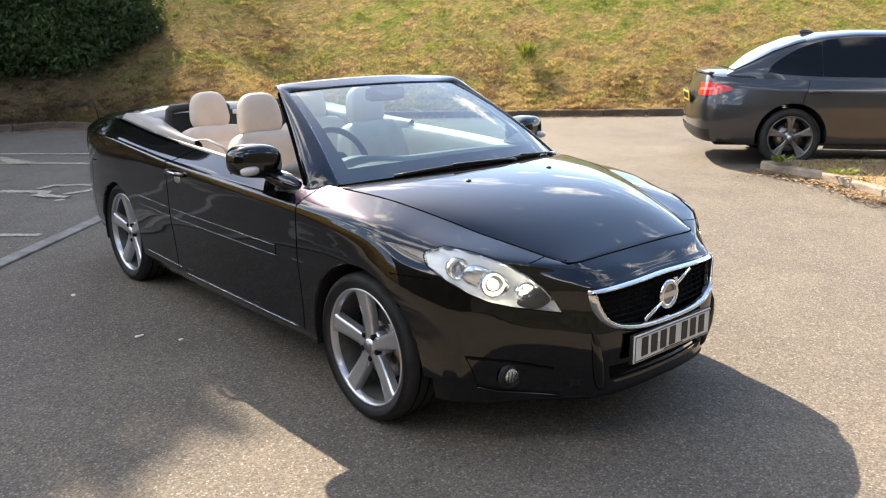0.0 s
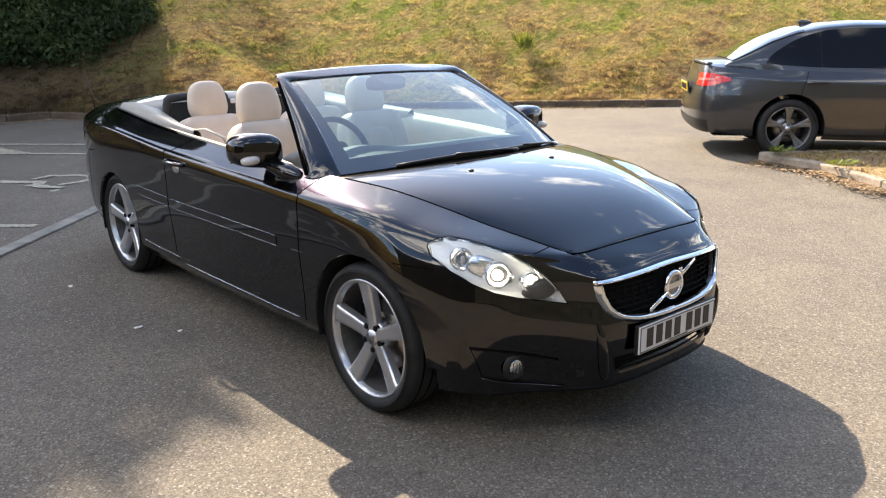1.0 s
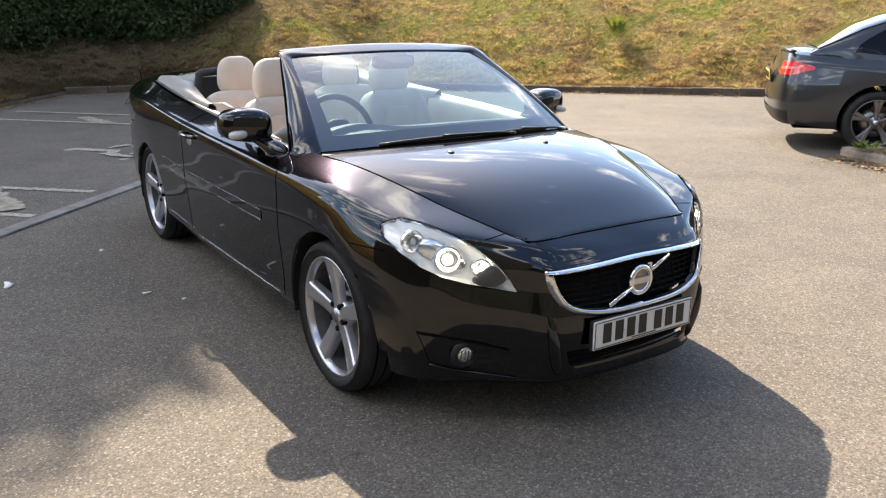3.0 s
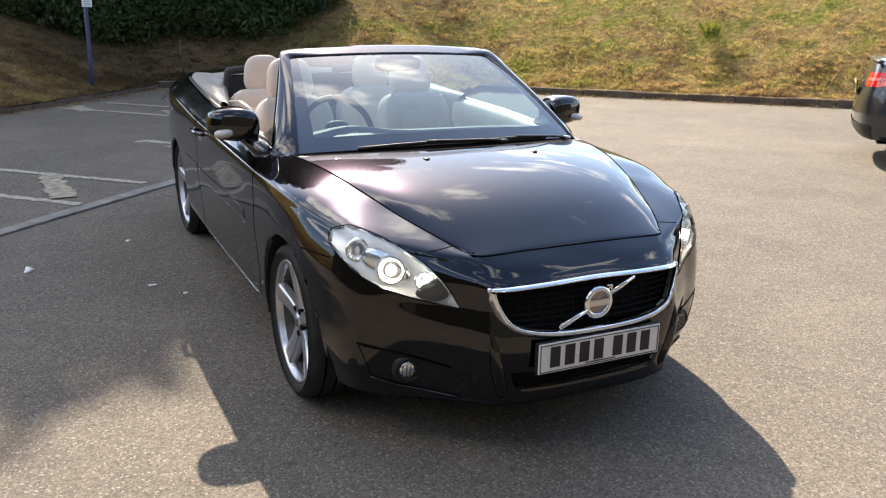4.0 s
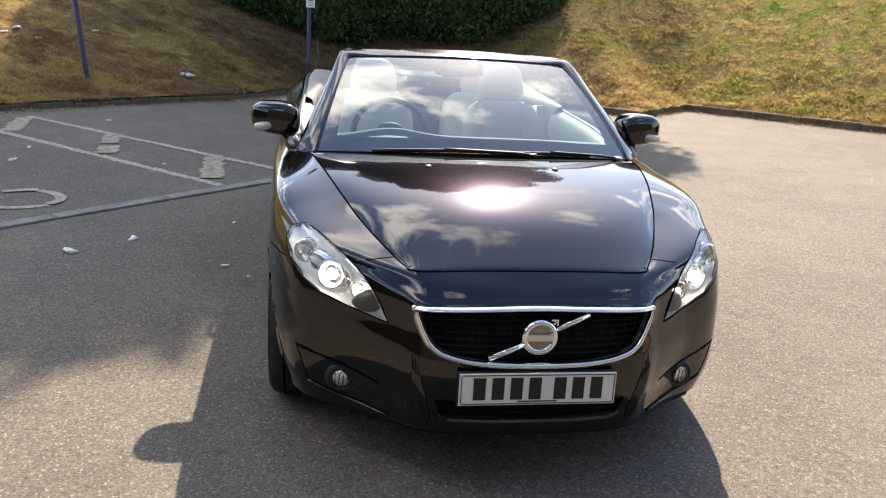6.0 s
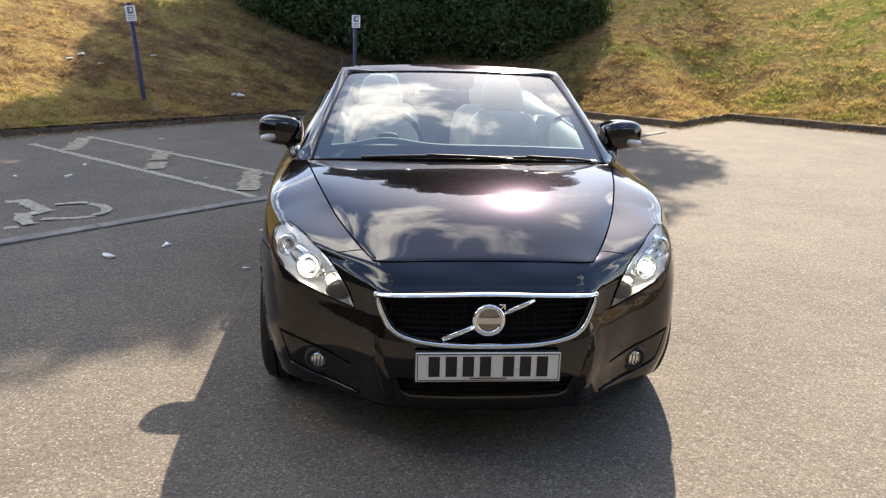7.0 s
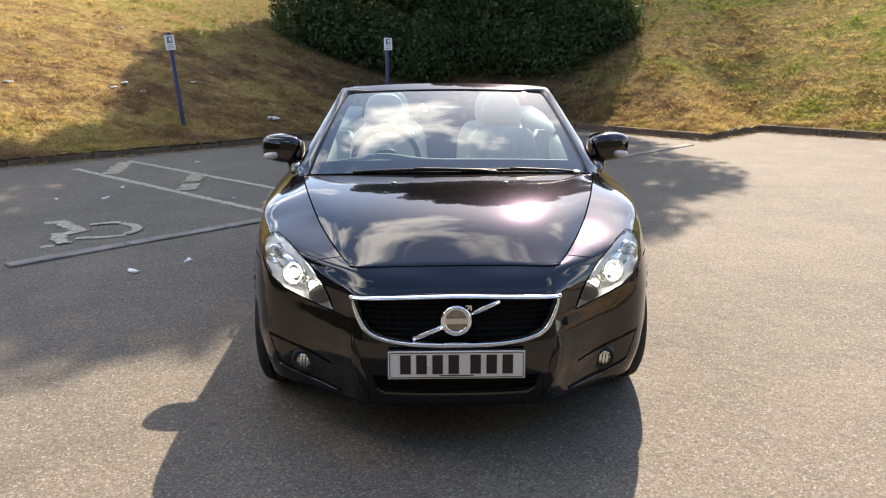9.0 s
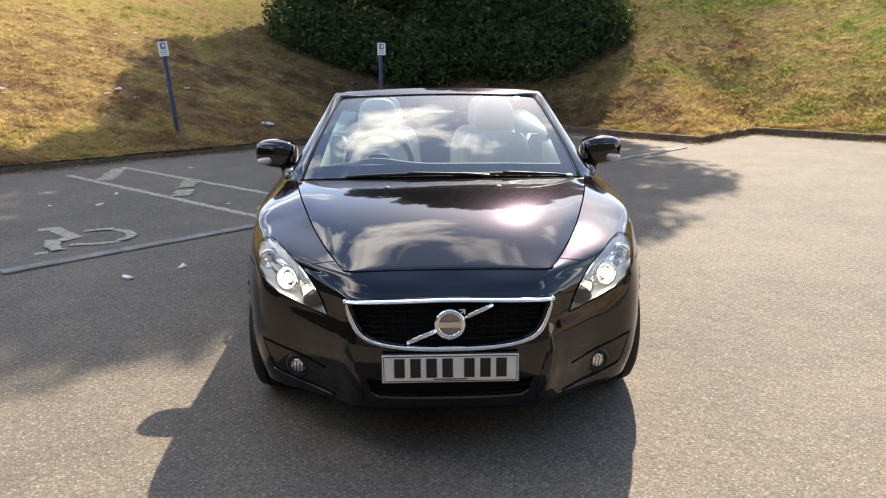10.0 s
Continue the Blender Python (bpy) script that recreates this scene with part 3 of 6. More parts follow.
def wheel(name, parent, m, radius, rim_r, spokes, rim_mat, double=False, label=""):
    """One wheel, its outer face towards +x in its own frame: tyre, rim, spokes, hub, disc."""
    w = new(name)
    w.parent = parent
    w.matrix_local = m
    if label:
        w["label"] = label
    W = 0.225
    tp = [(rim_r - 0.004, 0.085), (rim_r + 0.012, 0.100), (rim_r + 0.035, 0.112), (radius - 0.035, 0.112), (radius - 0.012, 0.098), (radius - 0.003, 0.075), (radius, 0.03),
          (radius, -0.03), (radius - 0.003, -0.075), (radius - 0.02, -0.1), (rim_r, -0.105), (rim_r - 0.01, -0.08)]
    lathe("tyre", tp, M_TYRE, w, n=64)
    # tread grooves
    for a in (-0.05, 0.0, 0.05):
        lathe("tread_groove", [(radius + 0.0006, a - 0.004), (radius + 0.0012, a), (radius + 0.0006, a + 0.004)], M_GAP, w, n=48)
    rp = [(rim_r + 0.004, 0.086), (rim_r + 0.004, 0.094), (rim_r - 0.004, 0.096), (rim_r - 0.010, 0.090), (rim_r - 0.016, 0.066)]
    lathe("rim", rp, rim_mat, w, n=64)
    lathe("rim_barrel", [(rim_r - 0.016, 0.066), (rim_r - 0.022, 0.03), (rim_r - 0.03, -0.02), (rim_r - 0.025, -0.1)], M_BARREL, w, n=64)
    lathe("brake_disc", [(0.06, 0.0), (0.155, 0.0), (0.155, -0.02), (0.06, -0.02)], M_DISC, w)
    blob("brake_caliper", (-0.005, -0.02, 0.14), (0.07, 0.16, 0.07), M_PLASTIC, w, e=0.4)
    lathe("inner_barrel", [(0.04, -0.03), (rim_r - 0.02, -0.04)], M_WELL, w)
    lathe("hub", [(0.0, 0.075), (0.032, 0.073), (0.036, 0.062), (0.058, 0.058), (0.072, 0.045), (0.075, 0.0)], rim_mat, w, n=32)
    lathe("hub_cap", [(0.0, 0.0795), (0.024, 0.078), (0.028, 0.070)], M_SATIN if rim_mat is M_RIM_DARK else M_RIM_DARK, w, n=24)
    for i, ang in enumerate(spokes):
        pair = ((-0.13, 0.018), (0.13, 0.018)) if double else ((0.0, 0.030),)
        for da, hw in pair:
            a = radians(ang)
            d = Vector((0, -math.cos(a), math.sin(a)))
            if double:
                a2 = a + da
                e = Vector((0, -math.cos(a2), math.sin(a2)))
            else:
                e = d
            q = Vector((1, 0, 0)).cross(d)
            verts = []
            rows = ((0.035, 0.070, hw * 1.0, 0.03), (0.075, 0.066, hw * 0.90, 0.034), (0.14, 0.072, hw * 0.98, 0.036), (rim_r - 0.035, 0.085, hw * 1.14, 0.036), (rim_r - 0.006, 0.089, hw * 1.42, 0.03))
            for r, h, wd, dp in rows:
                t = (r - 0.035) / (rim_r - 0.04)
                c = (d * (1 - t) + e * t) * r
                for u, v in ((-1.22, -dp), (-1.06, -0.010), (-0.98, -0.001), (-0.5, -0.002), (0.5, -0.002), (0.98, -0.001), (1.06, -0.010), (1.22, -dp)):
                    verts.append(c + q * u * wd + Vector((h + v, 0, 0)))
            mesh_of("spoke", verts, [f[::-1] for f in grid_faces(len(rows), 8)], rim_mat, w)
    if not double:
        for i, ang in enumerate(spokes):
            a = radians(ang + 36)
            lathe("wheel_bolt", [(0.0, 0.0740), (0.010, 0.0735), (0.0125, 0.071), (0.0125, 0.05)], M_MATT, w, n=12, m=Matrix.Translation((0, -math.cos(a) * 0.054, math.sin(a) * 0.054)))
    return w


# ---------------------------------------------------------------- the black convertible
car = thing("convertible_car", "glossy black open-top convertible with cream leather seats, roof stowed", "car")

C_PLAN = [(0, -.930), (.20, -.922), (.37, -.885), (.47, -.803), (.60, -.695), (.775, -.535), (.880, -.30), (.905, -.035), (.912, .405),
          (.917, 1.05), (.918, 1.75), (.917, 2.2), (.913, 2.605), (.887, 3.02), (.82, 3.36), (.69, 3.57), (.40, 3.67), (0, 3.70)]
KS = (0, 2, 4, 6, 7, 8, 10, 12, 14, 17)
C_RINGS = [((KS, z), (KS, d)) for z, d in (
    ((.182, .178, .164, .160, .175, .19, .19, .20, .26, .27), (.034, .034, .040, .052, .05, .06, .06, .05, .06, .07)),
    ((.25, .25, .255, .25, .25, .245, .25, .27, .33, .34), (.02, .02, .03, .03, .02, .024, .024, .02, .02, .03)),
    ((.33, .33, .34, .35, .35, .34, .34, .36, .42, .42), (.004, .004, .01, .008, .005, .020, .020, .005, .005, .01)),
    ((.43, .43, .44, .46, .46, .46, .46, .47, .52, .52), (0, 0, 0, 0, 0, .012, .012, 0, 0, 0)),
    ((.53, .53, .54, .56, .57, .57, .57, .58, .62, .62), (.030, .022, .014, 0, 0, .003, .003, 0, 0, 0)),
    ((.612, .607, .64, .67, .69, .70, .71, .73, .75, .75), (.042, .024, .028, .018, .006, .004, .004, 0, .01, .01)),
    ((.648, .640, .69, .745, .778, .808, .852, .903, .905, .87), (.078, .055, .045, .052, .020, .008, .006, .006, .020, .03)),
    ((.678, .670, .715, .788, .828, .841, .889, .944, .955, .940), (.120, .086, .062, .095, .062, .038, .030, .026, .05, .08)))]
# the bumper's flanks stand full in front of the wheels
FLANK = (.02, -.010, -.020, -.020, -.012, .010, .042, .075)
C_RINGS = [(zz, ((*KS[:3], 5, *KS[3:]), (*dd[:3], f, *dd[3:]))) for f, (zz, (_, dd)) in zip(FLANK, C_RINGS)]
C_EDGE = [(0, -.768), (.22, -.765), (.385, -.752), (.428, -.70), (.49, -.58), (.56, -.40), (.612, -.24), (.682, .03), (.748, .40),
          (.812, 1.05), (.808, 1.75), (.80, 2.2), (.79, 2.605), (.75, 2.98), (.69, 3.25), (.58, 3.42), (.34, 3.49), (0, 3.51)]
C_EDGE_Z = (.707, .705, .699, .707, .742, .785, .826, .876, .900, .932, .960, .985, 1.020, 1.035, 1.025, 1.01, 1.005, 1.005)
skin = Shell(C_PLAN, C_RINGS, C_EDGE, C_EDGE_Z)

HEADLIGHT = [(.478, .527), (.54, .537), (.62, .552), (.70, .578), (.76, .613), (.80, .655), (.818, .70), (.803, .742), (.765, .764), (.72, .761), (.67, .742), (.62, .714), (.57, .674), (.53, .628), (.502, .582)]
GRILLE = [(0, .446), (.17, .453), (.275, .467), (.333, .491), (.362, .53), (.382, .575), (.390, .601), (0, .612)]
INTAKE = [(0, .222), (.28, .222), (.31, .24), (.335, .305), (0, .305)]
FRONT = lambda c: c.y < -0.2
MID = lambda c: c.y < -0.6 and abs(c.x) < 0.45
PANELS = [("front_bumper", 0, 5.5, 0, 6, ""), ("bumper_top", 0, 4, 6, 8, ""), ("front_wing", 4, 5.5, 6, 8, ""), ("front_wing", 5.5, 8, 1, 8, ""), ("door", 8, 10, 1, 8, ""),
          ("rear_quarter_panel", 10, 13.3, 1, 8, ""), ("rear_bumper", 13.3, 17, 0, 5, ""), ("tail_panel", 13.3, 17, 5, 8, ""), ("sill", 7.2, 11.6, 0, 1, "")]
ARCHES = [(-.035, .287, .355), (2.605, .310, .345)]
skin_parts(skin, PANELS, M_PAINT, car, ARCHES, [(HEADLIGHT, FRONT), (GRILLE, MID), (INTAKE, MID)], per_s=8, per_k=6)

# wheel housings
for cy, cz, cr in ARCHES:
    for sx in (-1, 1):
        verts = []
        for i in range(25):
            a = math.pi * (i / 24 * 1.16 - 0.08)
            for xx in (0.80 + 0.085 * max(0.0, min(1.0, 0.5 + 1.5 * math.cos(a))), 0.45):
                verts.append((sx * xx, cy + cr * math.cos(a), max(0.12, cz + cr * math.sin(a))))
        mesh_of("wheel_housing", verts, grid_faces(25, 2), M_WELL, car)
        verts = [(sx * 0.45, cy + cr * math.cos(math.pi * i / 12), max(0.12, cz + cr * math.sin(math.pi * i / 12))) for i in range(13)]
        mesh_of("wheel_housing", verts, [tuple(range(13))], M_WELL, car, smooth=False)
# underside
mesh_of("underbody", [(-.56, -.62, .20), (.56, -.62, .20), (.60, 3.3, .23), (-.60, 3.3, .23), (-.50, -.58, .40), (.50, -.58, .40), (.55, 3.3, .40), (-.55, 3.3, .40)],
        [(3, 2, 1, 0), (4, 5, 6, 7), (0, 1, 5, 4), (2, 3, 7, 6)], M_WELL, car, smooth=False)

# bonnet
HB = 7.75
hood_front = lambda u: skin.at((u * 2 - 1) * 2.55, 8)
hood_l, hood_r = (lambda v: skin.at(-(2.55 + (HB - 2.55) * v), 8)), (lambda v: skin.at(2.55 + (HB - 2.55) * v, 8))
cor = skin.at(HB, 8)
hood_back = lambda u: Vector((cor.x * (u * 2 - 1), 0.115 + (cor.y - 0.115) * (u * 2 - 1) ** 2, 0.921 + (cor.z - 0.921) * (u * 2 - 1) ** 2))
hood_bulge = lambda u, v: (1 - (u * 2 - 1) ** 2) * (0.018 * 4 * v * (1 - v)) + 0.035 * ((u * 2 - 1) ** 2 - abs(u * 2 - 1) ** 3) * math.sin(math.pi * min(1.0, max(0.0, v)))
VV = np.linspace(0, 1, 41)


def evened(curve, degree):
    """The curve drawn as one low polynomial, so that the panel between stays fair; the rest of it fades out near the edge."""
    co = np.polyfit(VV, np.array([curve(v) for v in VV]), degree)
    return lambda v: Vector([float(np.polyval(co[:, i], v)) for i in range(3)])


even_f, even_l, even_r = evened(hood_front, 4), evened(hood_l, 3), evened(hood_r, 3)


def hood_grid(nu, nv):
    verts, faces = coons(hood_front, hood_back, hood_l, hood_r, hood_bulge, nu, nv)
    fair, _ = coons(even_f, hood_back, even_l, even_r, hood_bulge, nu, nv)
    out = []
    for i, (a, b) in enumerate(zip(verts, fair)):
        u, v = (i % (nu + 1)) / nu, (i // (nu + 1)) / nv
        w = max(abs(2 * u - 1) ** 10, (1 - v) ** 12)
        out.append(a * w + b * (1 - w))
    return out, faces


verts, faces = hood_grid(56, 56)
bonnet = mesh_of("bonnet", verts, faces, M_PAINT, car)
for sgn in (1, -1):
    skin.ribbon([(0, 8), (sgn * HB, 8)], 0.0065, 0.0012, "bonnet_gap", M_GAP, car, per=90)
# washer nozzles on the bonnet
for sx in (-1, 1):
    blob("washer_nozzle", (sx * .265, -.018, .908), (.026, .034, .016), M_PLASTIC, car, e=0.6, nu=12, nv=8)

def bead(name, path, r, off):
    tube(name, [skin.at(*q) + skin.normal(*q) * off for q in fine(path, 40)], r, M_CHROME, car, n=8)


# shut lines
for sgn in (1, -1):
    skin.ribbon([(sgn * 8, 1), (sgn * 8, 8)], 0.006, 0.0008, "door_gap", M_GAP, car, per=40)
    skin.ribbon([(sgn * 10, 1), (sgn * 10.05, 6.4), (sgn * 9.72, 8)], 0.006, 0.0008, "door_gap", M_GAP, car, per=30)
    skin.ribbon([(sgn * 5.5, 4.9), (sgn * 6.25, 4.75)], 0.004, 0.0008, "bumper_gap", M_GAP, car)
    skin.ribbon([(sgn * 3.45, 7.9), (sgn * 3.9, 6.9)], 0.004, 0.0008, "bumper_gap", M_GAP, car)
    skin.ribbon([(sgn * 13.3, 1), (sgn * 13.3, 5), (sgn * 12.9, 5.1)], 0.005, 0.0008, "bumper_gap", M_GAP, car)
    # body-side moulding with bright edges, bright sill line
    skin.ribbon([(sgn * 8.32, 4.15), (sgn * 9.97, 4.15)], 0.045, 0.0028, "side_moulding", M_PAINT, car, per=50)
    skin.ribbon([(sgn * 10.03, 4.17), (sgn * 11.0, 4.2)], 0.045, 0.0028, "side_moulding", M_PAINT, car, per=30)
    for k, w in ((4.33, .004), (3.96, .004)):
        bead("moulding_edge", [(sgn * 8.32, k), (sgn * 9.97, k)], .0005, .0032)
        bead("moulding_edge", [(sgn * 10.03, k + .02), (sgn * 11.0, k + .05)], .0005, .0032)
    bead("sill_trim", [(sgn * 8.1, 1.05), (sgn * 9.85, 1.05)], .0010, .003)
    bead("sill_trim", [(sgn * 9.92, 1.35), (sgn * 11.0, 1.4)], .0007, .003)
    # door handle: pull, cup and lock
    hp = skin.at(sgn * 9.8, 5.78)
    hn = skin.normal(sgn * 9.8, 5.78)
    tube("door_handle", smooth_line([hp + Vector((0, .115, .004)), hp + hn * .028 + Vector((0, .07, .006)), hp + hn * .032 + Vector((0, -.03, .004)), hp + Vector((0, -.10, 0))], 6), [.008] + [.013] * 17 + [.008], M_PAINT, car, flat=0.9)
    tube("handle_trim", [hp + hn * .040 + Vector((0, .08, .012)), hp + hn * .043 + Vector((0, -.07, .010))], .0035, M_CHROME, car, n=6)
    blob("handle_cup", hp + Vector((0, 0, -.028)) - hn * .004, (.022, .085, .05), M_SATIN, car, e=0.9, nu=16, nv=10)

# front face: chrome grille frame, mesh, badge, plate
FG = [(skin.at(s, k), skin.normal(s, k)) for s in np.linspace(0, 6.3, 76) for k in np.linspace(2.6, 7.9, 26)]
FP, FN = np.array([p for p, n in FG]), np.array([n for p, n in FG])


def front_y(x, z):
    """Depth and normal of the front skin behind a point of the front view."""
    d = (FP[:, 0] - x) ** 2 + (FP[:, 2] - z) ** 2
    i = np.argpartition(d, 5)[:5]
    w = 1 / (d[i] + 1e-6)
    return 0, float((FP[i, 1] * w).sum() / w.sum()), Vector((FN[i] * w[:, None]).sum(0)).normalized()


yg = lambda x, z: front_y(abs(x), z)[1]
loop = GRILLE[1:-1]
outline = [(-a, z) for a, z in loop[::-1]] + [(0, .449)] + loop
bottom = smooth_line([(a, 0, z) for a, z in outline], 6)
grille = new("grille")
grille.parent = car


def frame_sweep(name, pts, wid, dep, material, parent, label=""):
    """A flat-faced moulding along points near the front face."""
    verts = []
    n = len(pts)
    cx, cz = 0.0, 0.53
    for i, p in enumerate(pts):
        a, b = pts[max(i - 1, 0)], pts[min(i + 1, n - 1)]
        t = (b - a).normalized()
        o = Vector((t.z, 0, -t.x))
        if o.dot(Vector((p.x - cx, 0, p.z - cz))) < 0:
            o = -o
        w = wid(i / (n - 1))
        y = yg(p.x, p.z)
        for u, v in ((0.0, 0.012), (0.03, -dep * .75), (0.18, -dep * 1.0), (0.40, -dep * .95), (0.62, -dep * .70), (0.82, -dep * .32), (1.0, 0.012)):
            verts.append(Vector((p.x + o.x * w * u, y + v, p.z + o.z * w * u)))
    return mesh_of(name, verts, grid_faces(n, 7), material, parent, label)


frame_sweep("chrome_frame", bottom, lambda t: 0.013 + 0.020 * math.sin(math.pi * t) ** 0.7, 0.020, M_CHROME, grille, "bright chrome grille surround")
top_pts = smooth_line([(-.400, 0, .599), (-.30, 0, .605), (-.15, 0, .610), (0, 0, .612), (.15, 0, .610), (.30, 0, .605), (.400, 0, .599)], 6)
frame_sweep("chrome_frame", top_pts, lambda t: 0.013, 0.013, M_CHROME, grille, "bright chrome grille surround")
for sx in (-1, 1):
    blob("chrome_corner", (sx * .401, yg(.401, .604) - .002, .604), (.019, .022, .019), M_CHROME, grille, e=0.7, nu=12, nv=8)
for i in range(7):
    z = .468 + i * .021
    half = .30 + .085 * min(1, i / 4.5)
    pts = [(half * (j / 12 * 2 - 1), yg(half * (j / 12 * 2 - 1), z) + .022, z) for j in range(13)]
    tube("grille_bar", pts, .005, M_MATT, grille, n=6, flat=0.8)
for i in range(-8, 9):
    x = i * .043
    zb = .455 + .12 * max(0, (abs(x) - .2) / .18) ** 2
    tube("grille_rib", [(x, yg(x, zb) + .024, zb), (x, yg(x, .60) + .024, .60)], .0035, M_MATT, grille, n=5)
mesh_of("grille_backing", [(x, yg(x, z) + .075, z) for z in (.43, .62) for x in np.linspace(-.41, .41, 9)], grid_faces(2, 9), M_WELL, grille)
# diagonal bar and round emblem
tube("diagonal_bar", [(-.165, yg(.165, .46) - .006, .462), (-.05, yg(.05, .50) - .010, .508)], .0095, M_CHROME, grille, flat=0.55, up=(0, 1, 0))
tube("diagonal_bar", [(.055, yg(.05, .56) - .010, .552), (.165, yg(.165, .60) - .006, .600)], .0095, M_CHROME, grille, flat=0.55, up=(0, 1, 0))
ring = [(.050 * math.cos(a), yg(0, .53) - .014, .53 + .050 * math.sin(a)) for a in np.linspace(0, 2 * math.pi, 33)[:-1]]
tube("emblem_ring", ring, .011, M_CHROME, grille, n=10, close=True, up=(0, 1, 0))
lathe("emblem_disc", [(.0, .004), (.050, .0)], M_DISC, grille, n=32, m=Matrix.Translation((0, yg(0, .53) - .012, .53)) @ pose(0, 0, 0, 0, 0, -90))
boxes("emblem_bar", [((.104, .010, .026), pose(0, yg(0, .53) - .018, .53))], M_SATIN, grille, bevel=.003)
boxes("emblem_arrow", [((.022, .010, .006), pose(.046, yg(0, .56) - .014, .587)), ((.006, .010, .022), pose(.056, yg(0, .56) - .014, .579)), ((.030, .010, .007), pose(.044, yg(0, .56) - .014, .575, 0, -45, 0))], M_CHROME, grille, bevel=.002)

plate = new("number_plate")
plate.parent = car
boxes("plate_board", [((.52, .006, .111), pose(0, -.948, .366))], M_PLATE, plate, bevel=.002)
boxes("plate_backing", [((.53, .016, .117), pose(0, -.937, .366))], M_PLASTIC, plate, bevel=.003)
for dx, dz, w, h in ((0, .0495, .502, .0025), (0, -.0495, .502, .0025), (-.2535, 0, .0025, .10), (.2535, 0, .0025, .10)):
    boxes("plate_border", [((w, .002, h), pose(dx, -.952, .366 + dz))], M_INK, plate, bevel=0)
for i in range(7):
    cx = -.194 + i * .061 + (.022 if i > 3 else 0)
    boxes("plate_bar", [((.040, .002, .076), pose(cx, -.9525, .369))], M_INK, plate, bevel=0)
boxes("plate_caption", [((.13, .002, .0035), pose(0, -.952, .324))], M_INK, plate, bevel=0)
for sx in (-.105, .105):
    blob("plate_screw", (sx, -.953, .366), (.011, .005, .011), M_PLATE, plate, e=1, nu=10, nv=6)

# lower intake behind the opening, with slats and side folds
mesh_of("intake_backing", [(x, -.82 + .2 * x * x, z) for z in (.20, .33) for x in np.linspace(-.36, .36, 7)], grid_faces(2, 7), M_WELL, car)
for z in (.238, .262, .286):
    tube("intake_slat", [(x, -.90 + .35 * x * x, z) for x in np.linspace(-.31, .31, 9)], .006, M_MATT, car, n=6, flat=.6)
for sx in (-1, 1):
    tube("bumper_fold", [skin.at(sx * s, k) + skin.normal(sx * s, k) * (-.010 + .004 * (k < 3)) for s, k in fine([(2.35, 3.6), (2.15, 2.4), (1.95, .7), (1.9, .2)], 6)],
         [.002 + .022 * math.sin(math.pi * min(1, i / 17)) ** .8 for i in range(19)], M_PAINT, car, n=14)
tube("front_lip", [skin.at(s, .05) + Vector((0, .004, -.003)) for s in np.linspace(-4.6, 4.6, 60)], .009, M_INSERT, car, n=8)

# fog lamps in matt inserts
LOW = [(skin.at(q, k), skin.normal(q, k)) for q in np.linspace(1.6, 6.2, 70) for k in np.linspace(0, 3.6, 30)]
LP, LN = np.array([p for p, n in LOW]), np.array([n for p, n in LOW])


def low_skin(x, z, sx=1, off=0.0):
    """Point and normal of the lower bumper behind a point of the front view."""
    d = (LP[:, 0] - x) ** 2 + (LP[:, 2] - z) ** 2
    i = np.argpartition(d, 5)[:5]
    w = 1 / (d[i] + 1e-6)
    n = Vector((LN[i] * w[:, None]).sum(0)).normalized()
    p = Vector((x, float((LP[i, 1] * w).sum() / w.sum()), z)) + n * off
    return Vector((sx * p.x, p.y, p.z)), Vector((sx * n.x, n.y, n.z))


INSERT_TOP = smooth_line([(.780, 0, .372), (.72, 0, .360), (.62, 0, .338), (.50, 0, .305)], 5)
INSERT_LOW = smooth_line([(.735, 0, .245), (.67, 0, .222), (.58, 0, .203), (.465, 0, .190)], 5)
for sx in (-1, 1):
    fog = new("fog_lamp")
    fog.parent = car
    grid = []
    for j in range(9):
        for a, b in zip(INSERT_TOP, INSERT_LOW):
            q = a.lerp(b, j / 8)
            grid.append(low_skin(q.x, q.z, sx, .0025 - .010 * math.sin(math.pi * j / 8))[0])
    mesh_of("fog_insert", grid, [f if sx > 0 else f[::-1] for f in grid_faces(9, len(INSERT_TOP))], M_INSERT, fog, "matt black bumper insert")
    edge = INSERT_TOP[5::-1] + [INSERT_TOP[0].lerp(INSERT_LOW[0], t) for t in (.33, .66)] + INSERT_LOW
    tube("fog_insert_edge", [low_skin(q.x, q.z, sx, .001)[0] for q in edge], .0018, M_GAP, fog, n=6)
    tube("insert_lip", [low_skin(q.x, q.z - .006, sx, .003)[0] for q in INSERT_LOW], .0042, M_PAINT, fog, n=6)
    p, n = low_skin(.622, .274, sx)
    q = Vector((1, 0, 0)).rotation_difference((n * 0.5 + Vector((0, -1, 0))).normalized()).to_matrix().to_4x4()
    mm = Matrix.Translation(p - n * .002) @ q
    lathe("fog_ring", [(.033, -.004), (.038, .010), (.047, .012), (.058, -.006)], M_PLASTIC, fog, m=mm, n=32)
    blob("fog_reflector", mm @ Vector((.003, 0, 0)), (.022, .068, .066), M_SILVERED, fog, e=0.95, nu=20, nv=12, m=q.to_3x3().to_4x4())
    for ty in (-.021, -.007, .007, .021):
        tube("fog_rib", [mm @ Vector((.0125 - ty * ty * 6, ty, z)) for z in (-.020, 0, .020)], .0028, M_MATT, fog, n=5)
    lathe("fog_lens", [(.037, .008), (.028, .015), (.015, .018), (.0, .019)], M_LENS, fog, "clear round fog lamp lens", m=mm, n=28).visible_shadow = False

